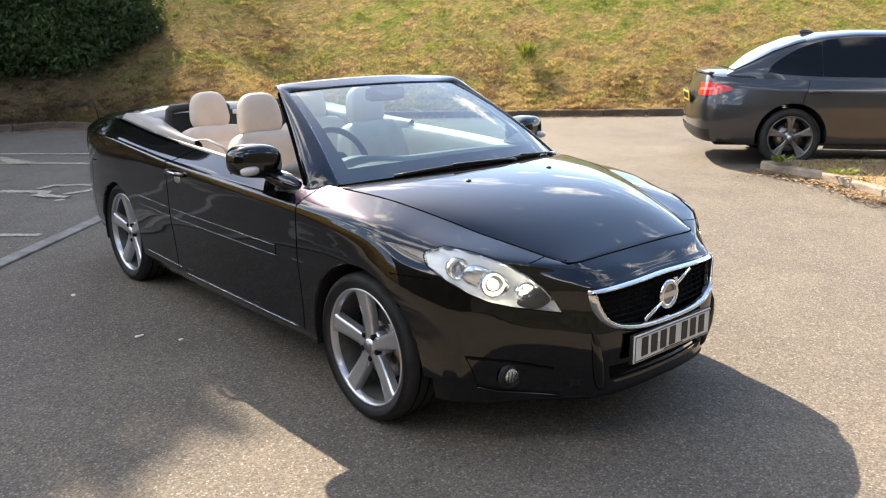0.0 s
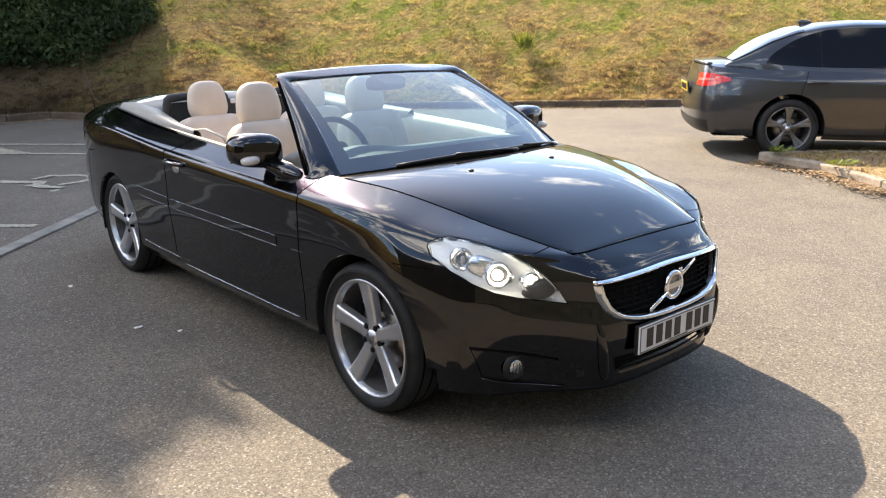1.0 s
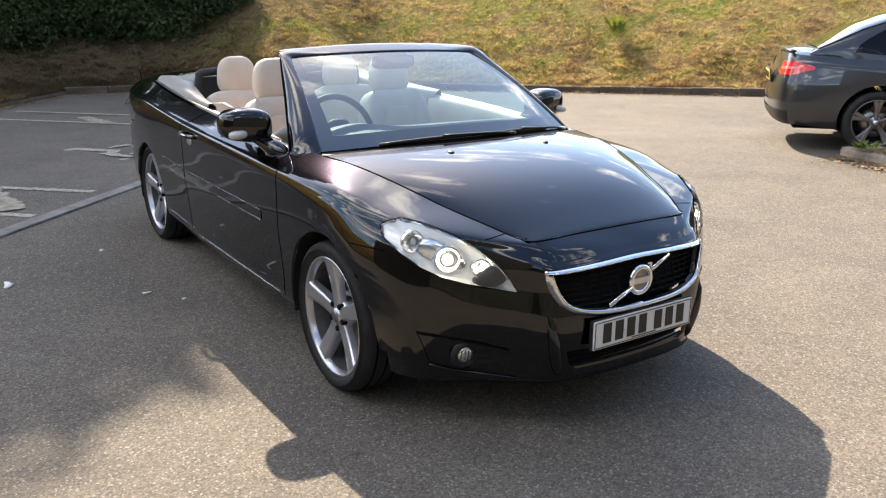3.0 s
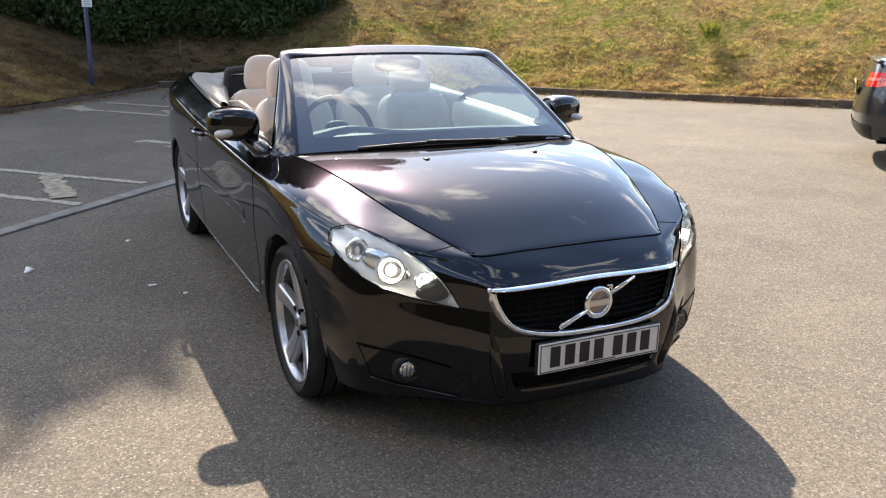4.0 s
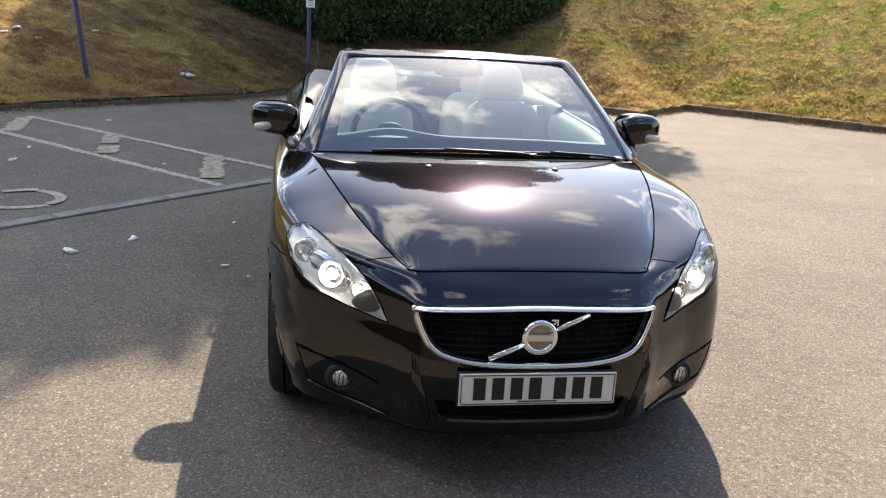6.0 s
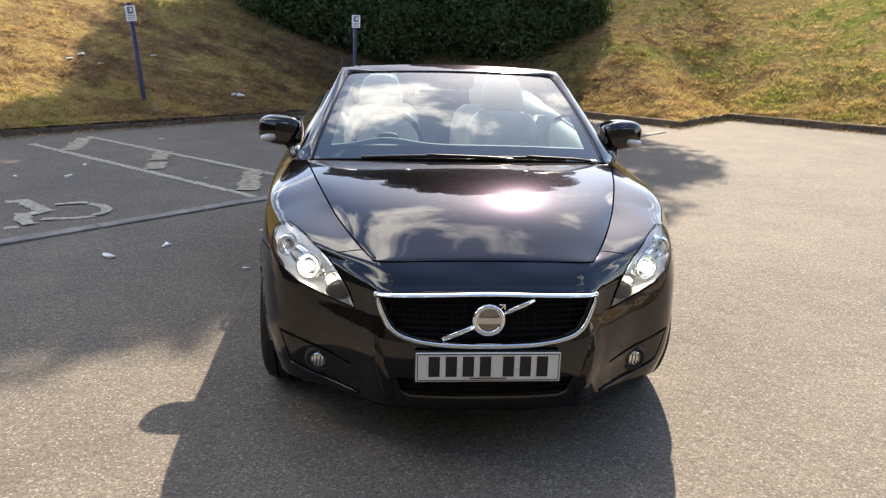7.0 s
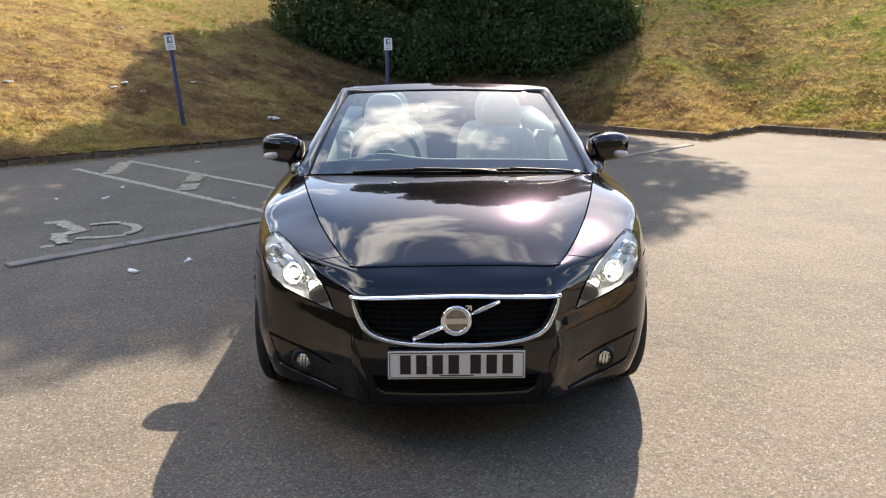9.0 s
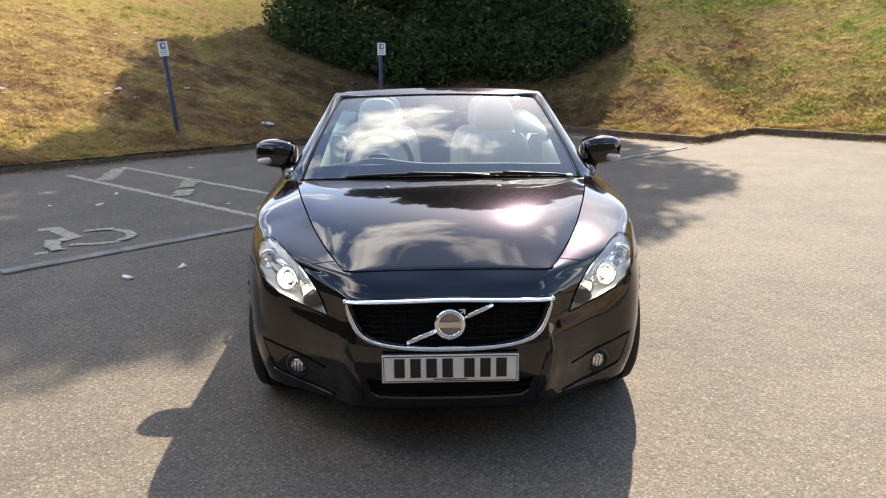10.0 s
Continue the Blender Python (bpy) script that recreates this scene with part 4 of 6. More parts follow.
# headlamps: bowl, housing, projector, indicator and clear lens
for sx in (-1, 1):
    hl = new("headlight")
    hl.parent = car

    outline3 = smooth_line([(a, 0, z) for a, z in HEADLIGHT + HEADLIGHT[:1]], 3)[:-1]
    cen = Vector((.652, 0, .655))
    rim = []
    for p in outline3:
        d, y, n = front_y(p.x, p.z)
        rim.append((Vector((p.x, y, p.z)), n))
    # clear lens: fan of rings following the skin
    lens, bowl = [], []
    cy = front_y(cen.x, cen.z)
    for r in range(7):
        t = r / 6
        for p, n in rim:
            q = p * (1 - t) + Vector((cen.x, cy[1], cen.z)) * t
            d, y, nn = front_y(q.x, q.z) if r % 2 == 0 else (0, q.y, n)
            yy = y if r % 2 == 0 else p.y * (1 - t) + cy[1] * t
            base = Vector((q.x, yy, q.z))
            lens.append(base)
    nr = len(rim)
    # even out the odd rings
    for r in (1, 3, 5):
        for i in range(nr):
            lens[r * nr + i].y = 0.5 * (lens[(r - 1) * nr + i].y + lens[(r + 1) * nr + i].y)
    for r in range(7):
        t = r / 6
        for i, (p, n) in enumerate(rim):
            b = lens[r * nr + i] - Vector((.45, -.78, .42)) * (0.052 * min(1, t * 2.0) + 0.006) + Vector((0, 0, 0))
            bowl.append(b)
    lens = [v + Vector((.45, -.72, .42)) * (0.006 * min(1, r / nr)) for r, v in enumerate(lens)]
    fl = lambda vs: [Vector((sx * v.x, v.y, v.z)) for v in vs]
    fc = [f if sx > 0 else f[::-1] for f in grid_faces(7, nr, True)]
    glass = mesh_of("lens", fl(lens), fc, M_LENS, hl, "clear headlight lens")
    glass.visible_shadow = False
    mesh_of("reflector_bowl", fl(bowl), fc, M_LAMPBODY, hl)
    blob("dark_bezel", Vector((sx * .535, front_y(.535, .575)[1] + .036, .572)), (.15, .05, .080), M_PLASTIC, hl, e=.8, m=pose(0, 0, 0, 0, sx * 28, sx * 40))
    blob("lamp_pod", Vector((sx * .665, front_y(.665, .64)[1] + .066, .640)), (.20, .05, .105), M_SILVERED, hl, e=.8, m=pose(0, 0, 0, 0, -sx * 24, sx * 38))
    tube("lens_seal", fl([p + n * .001 for p, n in rim]), .0020, M_GAP, hl, n=6, close=True)
    ax = Vector((.35 * sx, -.90, .10)).normalized()
    rot = Vector((1, 0, 0)).rotation_difference(ax).to_matrix().to_4x4()
    pj = Vector((sx * .655, front_y(.655, .63)[1] + .052, .632))
    lathe("projector_shroud", [(.056, -.03), (.054, .012), (.049, .026), (.042, .022), (.030, .004)], M_SILVERED, hl, m=Matrix.Translation(pj) @ rot, n=32)
    lathe("projector_lens", [(.0, .034), (.006, .0335), (.012, .031), (.017, .025), (.020, .012)], M_BEAM, hl, "lit projector lens", m=Matrix.Translation(pj) @ rot, n=28)
    p2 = Vector((sx * .560, front_y(.560, .60)[1] + .040, .603))
    lathe("side_lamp", [(.040, -.02), (.039, .012), (.034, .02), (.028, .010), (.015, -.012), (.0, -.018)], M_SILVERED, hl, m=Matrix.Translation(p2) @ rot, n=28)
    blob("side_bulb", p2 + ax * .004, (.014, .02, .022), M_BULB, hl, "lit side lamp bulb", e=0.9, nu=10, nv=8)
    p3 = Vector((sx * .745, front_y(.745, .685)[1] + .050, .688))
    lathe("indicator_lamp", [(.046, -.02), (.044, .01), (.036, .014), (.02, -.006), (.0, -.01)], M_SILVERED, hl, m=Matrix.Translation(p3) @ rot, n=28)
    blob("indicator_bulb", p3 + ax * .006, (.02, .022, .034), M_CLEARLENS, hl, "pale indicator bulb", e=0.9, nu=10, nv=8)
    tube("chrome_eyebrow", fl([lens[i] - Vector((.45, -.78, .42)) * .012 + Vector((0, 0, -.006)) for i in range(nr) if 20 <= i <= 42]), .006, M_SILVERED, hl, n=6)

# windscreen, its black border and frame
ws_b = lambda u: Vector((.722 * u, .175 + .175 * u * u, .932 - .034 * u * u))
ws_t = lambda u: Vector((.556 * u, .985 + .060 * u * u, 1.300 - .018 * u * u))


def ws(u, v, off=0.0):
    p = ws_b(u) * (1 - v) + ws_t(u) * v
    bow = 0.030 * 4 * v * (1 - v)
    return p + Vector((0, -.42, .90)) * (bow + off)


windscreen = new("windscreen")
windscreen.parent = car
NU, NV = 28, 16
gv = [ws(i / NU * 2 - 1, j / NV) for j in range(NV + 1) for i in range(NU + 1)]
wg = mesh_of("windscreen_glass", gv, grid_faces(NV + 1, NU + 1), M_SCREEN, windscreen, "clear slightly green glass")
wg.visible_shadow = False


def ws_band(name, uv, material, off=-.004):
    verts = [ws(u, v, off) for row in uv for u, v in row]
    return mesh_of(name, verts, grid_faces(len(uv), len(uv[0])), material, windscreen)


us = [i / 28 * 2 - 1 for i in range(29)]
ws_band("black_border", [[(u, 0.0) for u in us], [(u, .06) for u in us], [(u, .115) for u in us]], M_GAP)
ws_band("black_border", [[(u, .965) for u in us], [(u, 1.0) for u in us]], M_GAP)
for sx in (-1, 1):
    ws_band("black_border", [[(sx * (.915 - .03 * (1 - v / 16) ** 2), v / 16) for v in range(17)], [(sx, v / 16) for v in range(17)]], M_GAP)
ws_band("sensor_mount", [[(u * .13, .80 + .03 * u * u) for u in us[::4]], [(u * .17, .97) for u in us[::4]]], M_MATT, off=-.012)
outer = smooth_line([(-.815, .50, .872), (-.797, .475, .905), (-.752, .60, .998), (-.702, .73, 1.092), (-.650, .875, 1.190), (-.606, 1.005, 1.277), (-.575, 1.082, 1.2995), (-.42, 1.0756, 1.311), (-.2, 1.062, 1.3211), (0, 1.058, 1.324), (.2, 1.062, 1.3211)], 4)[:-4]
inner = [ws(-1, 0) + Vector((-.018, -.01, -.02))] + [ws(-.985, v, .004) for v in np.linspace(0, .94, 21)] + [ws(u, .95, .003) for u in np.linspace(-.95, 0, 15)]
inner = [inner[min(len(inner) - 1, round(i * (len(inner) - 1) / (len(outer) - 1)))] for i in range(len(outer))]
loops = []
for o, i in zip(outer, inner):
    n = Vector((-.35 * min(1, abs(o.x) / .5), -.40, .85)).normalized()
    d = o - i
    g = .35 + .65 * min(1, max(0, (abs(o.x) - .5) / .15))
    loops.append([i - n * .012, i + n * .002, i + d * .10 + n * .007 * g, i + d * .5 + n * .011 * g, i + d * .85 + n * .009 * g, i + d * .97 + n * .003, o - n * .004, o - n * .022 - d * .06, i + d * .5 - n * .035])
loops += [[Vector((-p.x, p.y, p.z)) for p in row] for row in loops[-2::-1]]
nl = len(loops[0])
mesh_of("windscreen_frame", [p for row in loops for p in row], [q[::-1] for q in grid_faces(len(loops), nl, True)], M_PAINT, windscreen, "gloss black windscreen surround")
for sx in (-1, 1):
    tube("pillar_seal", [p + Vector((-sx * .012, .012, -.018)) for p in smooth_line([(sx * .797, .49, .905), (sx * .702, .74, 1.092), (sx * .650, .885, 1.190), (sx * .60, 1.02, 1.28)], 6)], .012, M_GAP, windscreen, n=8)
    # quarter trim behind the mirror
    mesh_of("quarter_trim", [(sx * .775, .50, .895), (sx * .775, .78, .922), (sx * .735, .60, 1.00), (sx * .745, .50, .895), (sx * .745, .78, .922), (sx * .715, .60, 1.00)],
            [(0, 1, 2), (5, 4, 3), (0, 3, 4, 1), (1, 4, 5, 2), (2, 5, 3, 0)], M_SATIN, car, smooth=False)
for sx in (-1, 1):
    fa, fb, fc_, fd = skin.at(sx * 7.6, 8), skin.at(sx * 8.5, 8), ws(sx, 0.02), ws(sx * .9, 0.0)
    mesh_of("scuttle_corner", [fa + Vector((0, 0, -.012)), fb + Vector((0, 0, -.012)), fc_ + Vector((0, .03, -.025)), fd + Vector((0, 0, -.02))], [(0, 1, 2, 3)] if sx > 0 else [(3, 2, 1, 0)], M_MATT, car, smooth=False)
# interior mirror
blob("interior_mirror", (0, .93, 1.235), (.25, .05, .075), M_MATT, car, e=0.5)
tube("mirror_stem", [(0, .93, 1.255), (0, .955, 1.275)], .010, M_MATT, car, n=8)

# scuttle and wipers
sv = []
for j in range(3):
    for u in us:
        a, b = hood_back((u + 1) / 2), ws(u, .03)
        t = j / 2
        sv.append(a * (1 - t) + b * t + Vector((0, 0, -.012 - .008 * math.sin(math.pi * t))))
mesh_of("scuttle_panel", sv, grid_faces(3, len(us)), M_MATT, car)
for pivot, u0, u1, v0, v1 in (((.02, .20, .938), .10, -.66, .004, -.006), ((.40, .225, .932), .70, .08, .004, -.006)):
    wiper = new("wiper")
    wiper.parent = car
    blade = [ws(u0 + (u1 - u0) * t, v0 + (v1 - v0) * t + .006 * math.sin(math.pi * t), .010) for t in np.linspace(0, 1, 10)]
    tube("blade", blade, .007, M_PLASTIC, wiper, n=6, flat=1.3)
    arm = [Vector(ws(u0 + .20, -.012, .012)), Vector(ws(u0 + .05, -.006, .018)), blade[4] + Vector((0, -.004, .009))]
    tube("arm", smooth_line(arm, 6), [.010] * 7 + [.008] * 6, M_PLASTIC, wiper, n=6, flat=.7)
    blob("pivot_cap", ws(u0 + .20, -.012, .010), (.05, .032, .020), M_SATIN if u0 > .5 else M_PLASTIC, wiper, e=0.7, nu=12, nv=8)

# door mirrors
for sx in (-1, 1):
    mir = new("door_mirror")
    mir.parent = car

    def shape(p, sx=sx):
        t = (sx * p.x + .09) / .18
        p.z *= 1.0 - .20 * max(0, t - .45)
        if p.z < 0:
            p.z *= .86
        p.y *= 1.0 - .25 * max(0, t)
        p.y += .020 * t
        p.z += .010 * t
        return p
    blob("housing", (sx * .908, .745, .975), (.234, .205, .172), M_PAINT, mir, e=0.62, nu=28, nv=18, warp=shape)
    boxes("mirror_glass", [((.150, .004, .10), pose(sx * .932, .811, .978, 0, 0, sx * -6))], M_CHROME, mir, bevel=.0015)
    blob("indicator", (sx * .962, .693, .951), (.088, .088, .042), M_CLEARLENS, mir, "clear side indicator", e=0.75, nu=18, nv=10, m=pose(0, 0, 0, 0, sx * 6, sx * 20))
    tube("mirror_base", smooth_line([(sx * .905, .735, .945), (sx * .868, .705, .925), (sx * .838, .655, .904), (sx * .815, .590, .886), (sx * .800, .520, .872)], 4),
         [.026, .026, .025, .025, .026, .028, .030, .033, .036, .039, .041, .042, .041, .038, .034, .028, .018], M_PAINT, mir, n=16)

# belt capping, door cards, cabin tub
for sx in (-1, 1):
    ss = np.linspace(8.15, 12.4, 45)
    top = []
    for s in ss:
        p = skin.at(sx * s, 8)
        wd = .03 + (.10 * max(0, (s - 9.6) / 2.6) if s > 9.6 else 0)
        for dx, dz in ((0, -.004), (-.008, .008), (-.02, .010), (-.032, .002)):
            top.append(p + Vector((sx * dx, 0, dz)))
    mesh_of("belt_seal", top, [f if sx < 0 else f[::-1] for f in grid_faces(len(ss), 4)], M_PLASTIC, car)
    card = []
    for s in np.linspace(8.15, 9.95, 20):
        p = skin.at(sx * s, 8)
        for dx, z in ((-.030, .0), (-.062, -.004), (-.085, -.025), (-.095, -.10), (-.085, -.22), (-.055, -.30), (-.10, -.36), (-.08, -.55)):
            card.append(Vector((p.x + sx * dx, p.y, p.z + z)))
    mesh_of("door_card", card, [f if sx < 0 else f[::-1] for f in grid_faces(20, 8)], M_CREAM_TRIM, car, "cream door lining")
    # broad grey side panel by the rear seats, behind the door
    side = []
    sq = np.linspace(9.85, 12.5, 30)
    for s in sq:
        p = skin.at(sx * s, 8)
        t = min(1, max(0, (s - 9.85) / 2.2))
        w = .05 + .17 * t
        for u, dz in ((.0, .004), (.04, .022), (.12, .034), (.5, .030), (.85, .015), (1.0, -.02), (1.1, -.10), (1.15, -.35)):
            side.append(Vector((p.x - sx * (.028 + w * u), p.y, p.z + dz)))
    mesh_of("side_capping", side, [f if sx < 0 else f[::-1] for f in grid_faces(30, 8)], M_TAUPE, car, "grey-beige capping beside the rear seats")
    skin.ribbon([(sx * 10.1, 8), (sx * 12.4, 8)], .012, .006, "capping_seal", M_GAP, car, per=40)
mesh_of("cabin_floor", [(-.80, .30, .34), (.80, .30, .34), (.80, 2.75, .34), (-.80, 2.75, .34)], [(0, 1, 2, 3)], M_CARPET, car, smooth=False)
mesh_of("bulkhead", [(-.68, .34, .30), (.68, .34, .30), (.66, .34, .87), (-.66, .34, .87)], [(0, 1, 2, 3)], M_WELL, car, smooth=False)
# rear deck: grey shelf and black boot lid
dk = 12.45
dl, dr = (lambda v: skin.at(-(dk + (14.9 - dk) * v), 8)), (lambda v: skin.at(dk + (14.9 - dk) * v, 8))
d0, d1 = dl(0), dr(0)
deck_front = lambda u: d0 * (1 - u) + d1 * u + Vector((0, .10 * (1 - (u * 2 - 1) ** 2), .045 * (1 - (u * 2 - 1) ** 2)))
deck_back = lambda u: skin.at((2 * u - 1 < 0 and -1 or 1) * (17 - abs(2 * u - 1) * (17 - 14.9)), 8)
verts, faces = coons(deck_front, deck_back, dl, dr, lambda u, v: .02 * 4 * v * (1 - v) * (1 - (u * 2 - 1) ** 2), 32, 20)
mesh_of("boot_lid", verts, faces, M_PAINT, car)
shelf = []
for j, (dy, dz) in enumerate(((0, .006), (-.06, .012), (-.22, .0), (-.27, -.03), (-.29, -.12), (-.30, -.5))):
    for u in np.linspace(0.06, .94, 17):
        p = deck_front(u)
        shelf.append(p + Vector((0, dy, dz)))
mesh_of("rear_shelf", shelf, [f[::-1] for f in grid_faces(6, 17)], M_TAUPE, car)
for sx in (-1, 1):
    tube("roll_hoop", smooth_line([(sx * .16, 2.47, .85), (sx * .17, 2.47, 1.06), (sx * .22, 2.46, 1.10), (sx * .52, 2.46, 1.10), (sx * .57, 2.47, 1.06), (sx * .58, 2.47, .85)], 5), .026, M_DASH, car, n=10)
boxes("hoop_cover", [((1.16, .06, .15), pose(0, 2.50, .995, -8, 0, 0))], M_DASH, car, bevel=.02)
blob("hoop_label", (-.12, 2.455, 1.055), (.035, .012, .03), M_PLATE, car, e=.4)
tube("aerial", [(-.70, 3.40, .985), (-.705, 3.44, 1.10), (-.71, 3.49, 1.25)], [.006, .004, .002], M_PLASTIC, car, n=6)
for sx in (-1, 1):
    pts, nor, nk, ns = skin.patch(sx * 13.9, sx * 15.6, 5.1, 7.6, 8, 6, off=.004)
    mesh_of("tail_light", pts, grid_faces(nk, ns), M_TAIL, car)
lathe("fuel_flap_line", [(.082, 0), (.086, .001), (.086, -.001)], M_GAP, car, n=36, m=Matrix.Translation(skin.at(-12.75, 6.6) + skin.normal(-12.75, 6.6) * .002) @ Vector((1, 0, 0)).rotation_difference(skin.normal(-12.75, 6.6)).to_matrix().to_4x4())

# dashboard, wheel, seats
dash = []
dus = np.linspace(-1, 1, 25)
for j, (yy, zz) in enumerate(((.25, .905), (.42, .925), (.60, .935), (.72, .925), (.77, .885), (.74, .80), (.72, .60), (.70, .45))):
    for u in dus:
        hood = .035 * math.exp(-((u * .75 + .36) / .17) ** 2) * (1 if j in (2, 3, 4) else 0)
        dash.append((u * .745, yy + .06 * u * u, zz - .02 * u * u + hood))
mesh_of("dashboard", dash, grid_faces(8, 25), M_DASH, car, "dark dashboard top")
low = []
for j, (yy, zz) in enumerate(((.735, .80), (.765, .79), (.775, .74), (.745, .66))):
    for u in dus:
        low.append((u * .74, yy + .06 * u * u + .008, zz - .02 * u * u))
mesh_of("dashboard_trim", low, grid_faces(4, 25), M_CREAM_TRIM, car, "cream lower dashboard")
sw = new("steering_wheel")
sw.parent = car
swm = pose(-.345, .90, .895, 66, 0, 0)
tube("wheel_rim", [swm @ Vector((.187 * math.cos(a), .187 * math.sin(a), 0)) for a in np.linspace(0, 2 * math.pi, 41)[:-1]], .0165, M_DASH, sw, n=10, close=True, up=(0, -.9, .4))
for a in (200, 270, 340):
    tube("wheel_spoke", [swm @ Vector((.05 * math.cos(radians(a)), .05 * math.sin(radians(a)), -.01)), swm @ Vector((.18 * math.cos(radians(a)), .18 * math.sin(radians(a)), 0))], .016, M_SATIN if a != 270 else M_DASH, sw, n=8, flat=.6)
blob("wheel_hub", swm @ Vector((0, 0, 0)), (.14, .13, .06), M_DASH, sw, e=.7, m=pose(0, 0, 0, 66))
tube("steering_column", [swm @ Vector((0, 0, -.02)), swm @ Vector((0, 0, -.22))], .035, M_DASH, sw, n=10)


def seat(x, y, z, rear=False):
    st = new("rear_seat" if rear else "front_seat")
    st.parent = car
    lean = -14
    bw = .50 if not rear else .56

    def back_shape(p):
        t = (p.z + .32) / .64
        p.x *= 1.0 - .16 * max(0, t - .25)
        if abs(p.x) > .15 and p.y < 0:
            p.y -= .035 * (1 - .4 * t)
        return p
    blob("seat_cushion", (x, y - .28, z - .05), (bw, .54, .20), M_CREAM, st, e=.45, m=pose(0, 0, 0, 5))
    blob("backrest", (x, y + .02, z + .27), (bw, .17, .64), M_CREAM, st, e=.42, nu=28, nv=20, m=pose(0, 0, 0, lean), warp=back_shape)
    blob("backrest_inset", (x, y - .052, z + .25), (bw * .52, .06, .50), M_CREAM, st, e=.5, m=pose(0, 0, 0, lean))
    hr = new("headrest")
    hr.parent = st

    def head_shape(p):
        t = (p.z + .12) / .24
        p.x *= 1.0 - .26 * max(0, t - .35)
        return p
    hz = z + (.676 if not rear else .672)
    blob("headrest_pad", (x, y + .115, hz), (.275 if not rear else .26, .115, .245), M_CREAM, hr, e=.62, nu=28, nv=18, m=pose(0, 0, 0, lean + 4), warp=head_shape)
    tube("headrest_piping", [Vector((x + (.128 if not rear else .122) * math.sin(a), y + .052 + .012 * (1 - math.cos(a)), hz - .098 + .006 * math.cos(a))) for a in np.linspace(-1.45, 1.45, 14)], .004, M_TAUPE, hr, n=6)
    if not rear:
        blob("headrest_gap", (x, y + .040, hz - .120), (.13, .03, .016), M_DASH, hr, e=.5, nu=12, nv=8)
    return st


seat(-.385, 1.52, .43)
seat(.385, 1.55, .43)
seat(-.37, 2.20, .41, True)
seat(.37, 2.20, .41, True)
boxes("centre_console", [((.20, .95, .20), pose(0, 1.12, .48)), ((.16, .34, .10), pose(0, 1.42, .62))], M_CREAM_TRIM, car, bevel=.03)
for sx in (-1, 1):
    tube("seat_belt", [(sx * .70, 1.86, .965), (sx * .64, 1.80, .97), (sx * .60, 1.66, .93), (sx * .56, 1.60, .80)], .018, M_TAUPE, car, n=6, flat=.2)

# wheels
SP = (95, 23, -49, -121, 167)
for sx in (-1, 1):
    for cy, cz in ((-.035, .277), (2.605, .318)):
        m = pose(sx * .779, cy, cz) if sx > 0 else pose(sx * .779, cy, cz) @ Matrix.Scale(-1, 4, (1, 0, 0))
        wheel("wheel", car, m, .322, .252, SP, M_RIM, label="silver five-spoke alloy wheel")


# ---------------------------------------------------------------- the grey saloon
saloon = thing("saloon_car", "dark grey metallic saloon car with tinted windows, parked beside the island", "car")
S_PLAN = [(0, -.79), (.30, -.775), (.55, -.71), (.75, -.56), (.86, -.33), (.895, 0), (.905, .5), (.905, 1.3), (.905, 2.1), (.905, 2.5), (.900, 2.81), (.88, 3.2), (.83, 3.55), (.70, 3.74), (.40, 3.82), (0, 3.84)]
SK = (0, 3, 5, 8, 10, 12, 15)
S_RINGS = [((SK, z), (SK, d)) for z, d in (
    ((.20, .20, .20, .20, .22, .26, .27), (.05, .05, .05, .06, .05, .06, .08)),
    ((.28, .28, .27, .27, .28, .34, .35), (.01, .01, .02, .025, .02, .02, .02)),
    ((.42, .42, .42, .40, .42, .47, .48), (0, 0, 0, .015, 0, 0, 0)),
    ((.52, .52, .54, .54, .55, .58, .58), (.01, .01, 0, .010, 0, .0, .01)),
    ((.62, .62, .66, .66, .68, .70, .70), (.03, .03, .004, .002, 0, .01, .03)),
    ((.69, .69, .74, .77, .80, .83, .83), (.08, .06, .012, .008, .012, .035, .07)),
    ((.73, .73, .80, .84, .87, .92, .94), (.14, .11, .06, .022, .03, .06, .10)))]
S_EDGE = [(0, -.60), (.28, -.58), (.50, -.53), (.64, -.40), (.74, -.2), (.79, .05), (.82, .5), (.835, 1.3), (.835, 2.1), (.825, 2.5), (.81, 2.81), (.77, 3.2), (.73, 3.5), (.62, 3.66), (.36, 3.715), (0, 3.73)]
S_EDGE_Z = (.77, .77, .77, .80, .84, .875, .90, .915, .935, .945, .955, .97, .985, 1.0, 1.005, 1.005)
sk2 = Shell(S_PLAN, S_RINGS, S_EDGE, S_EDGE_Z)
SP2 = [("front_bumper", 0, 4, 0, 5, ""), ("front_wing", 0, 6, 5, 7, ""), ("front_wing", 4, 6, 0, 5, ""), ("front_door", 6, 7.6, 0, 7, ""), ("rear_door", 7.6, 9.35, 0, 7, ""), ("rear_quarter_panel", 9.35, 12.2, 0, 7, ""), ("rear_bumper", 12.2, 15, 0, 5, ""), ("tail_panel", 12.2, 15, 5, 7, "")]
skin_parts(sk2, SP2, M_GREY_CAR, saloon, [(0, .33, .378), (2.81, .33, .378)], [], per_s=6, per_k=5)
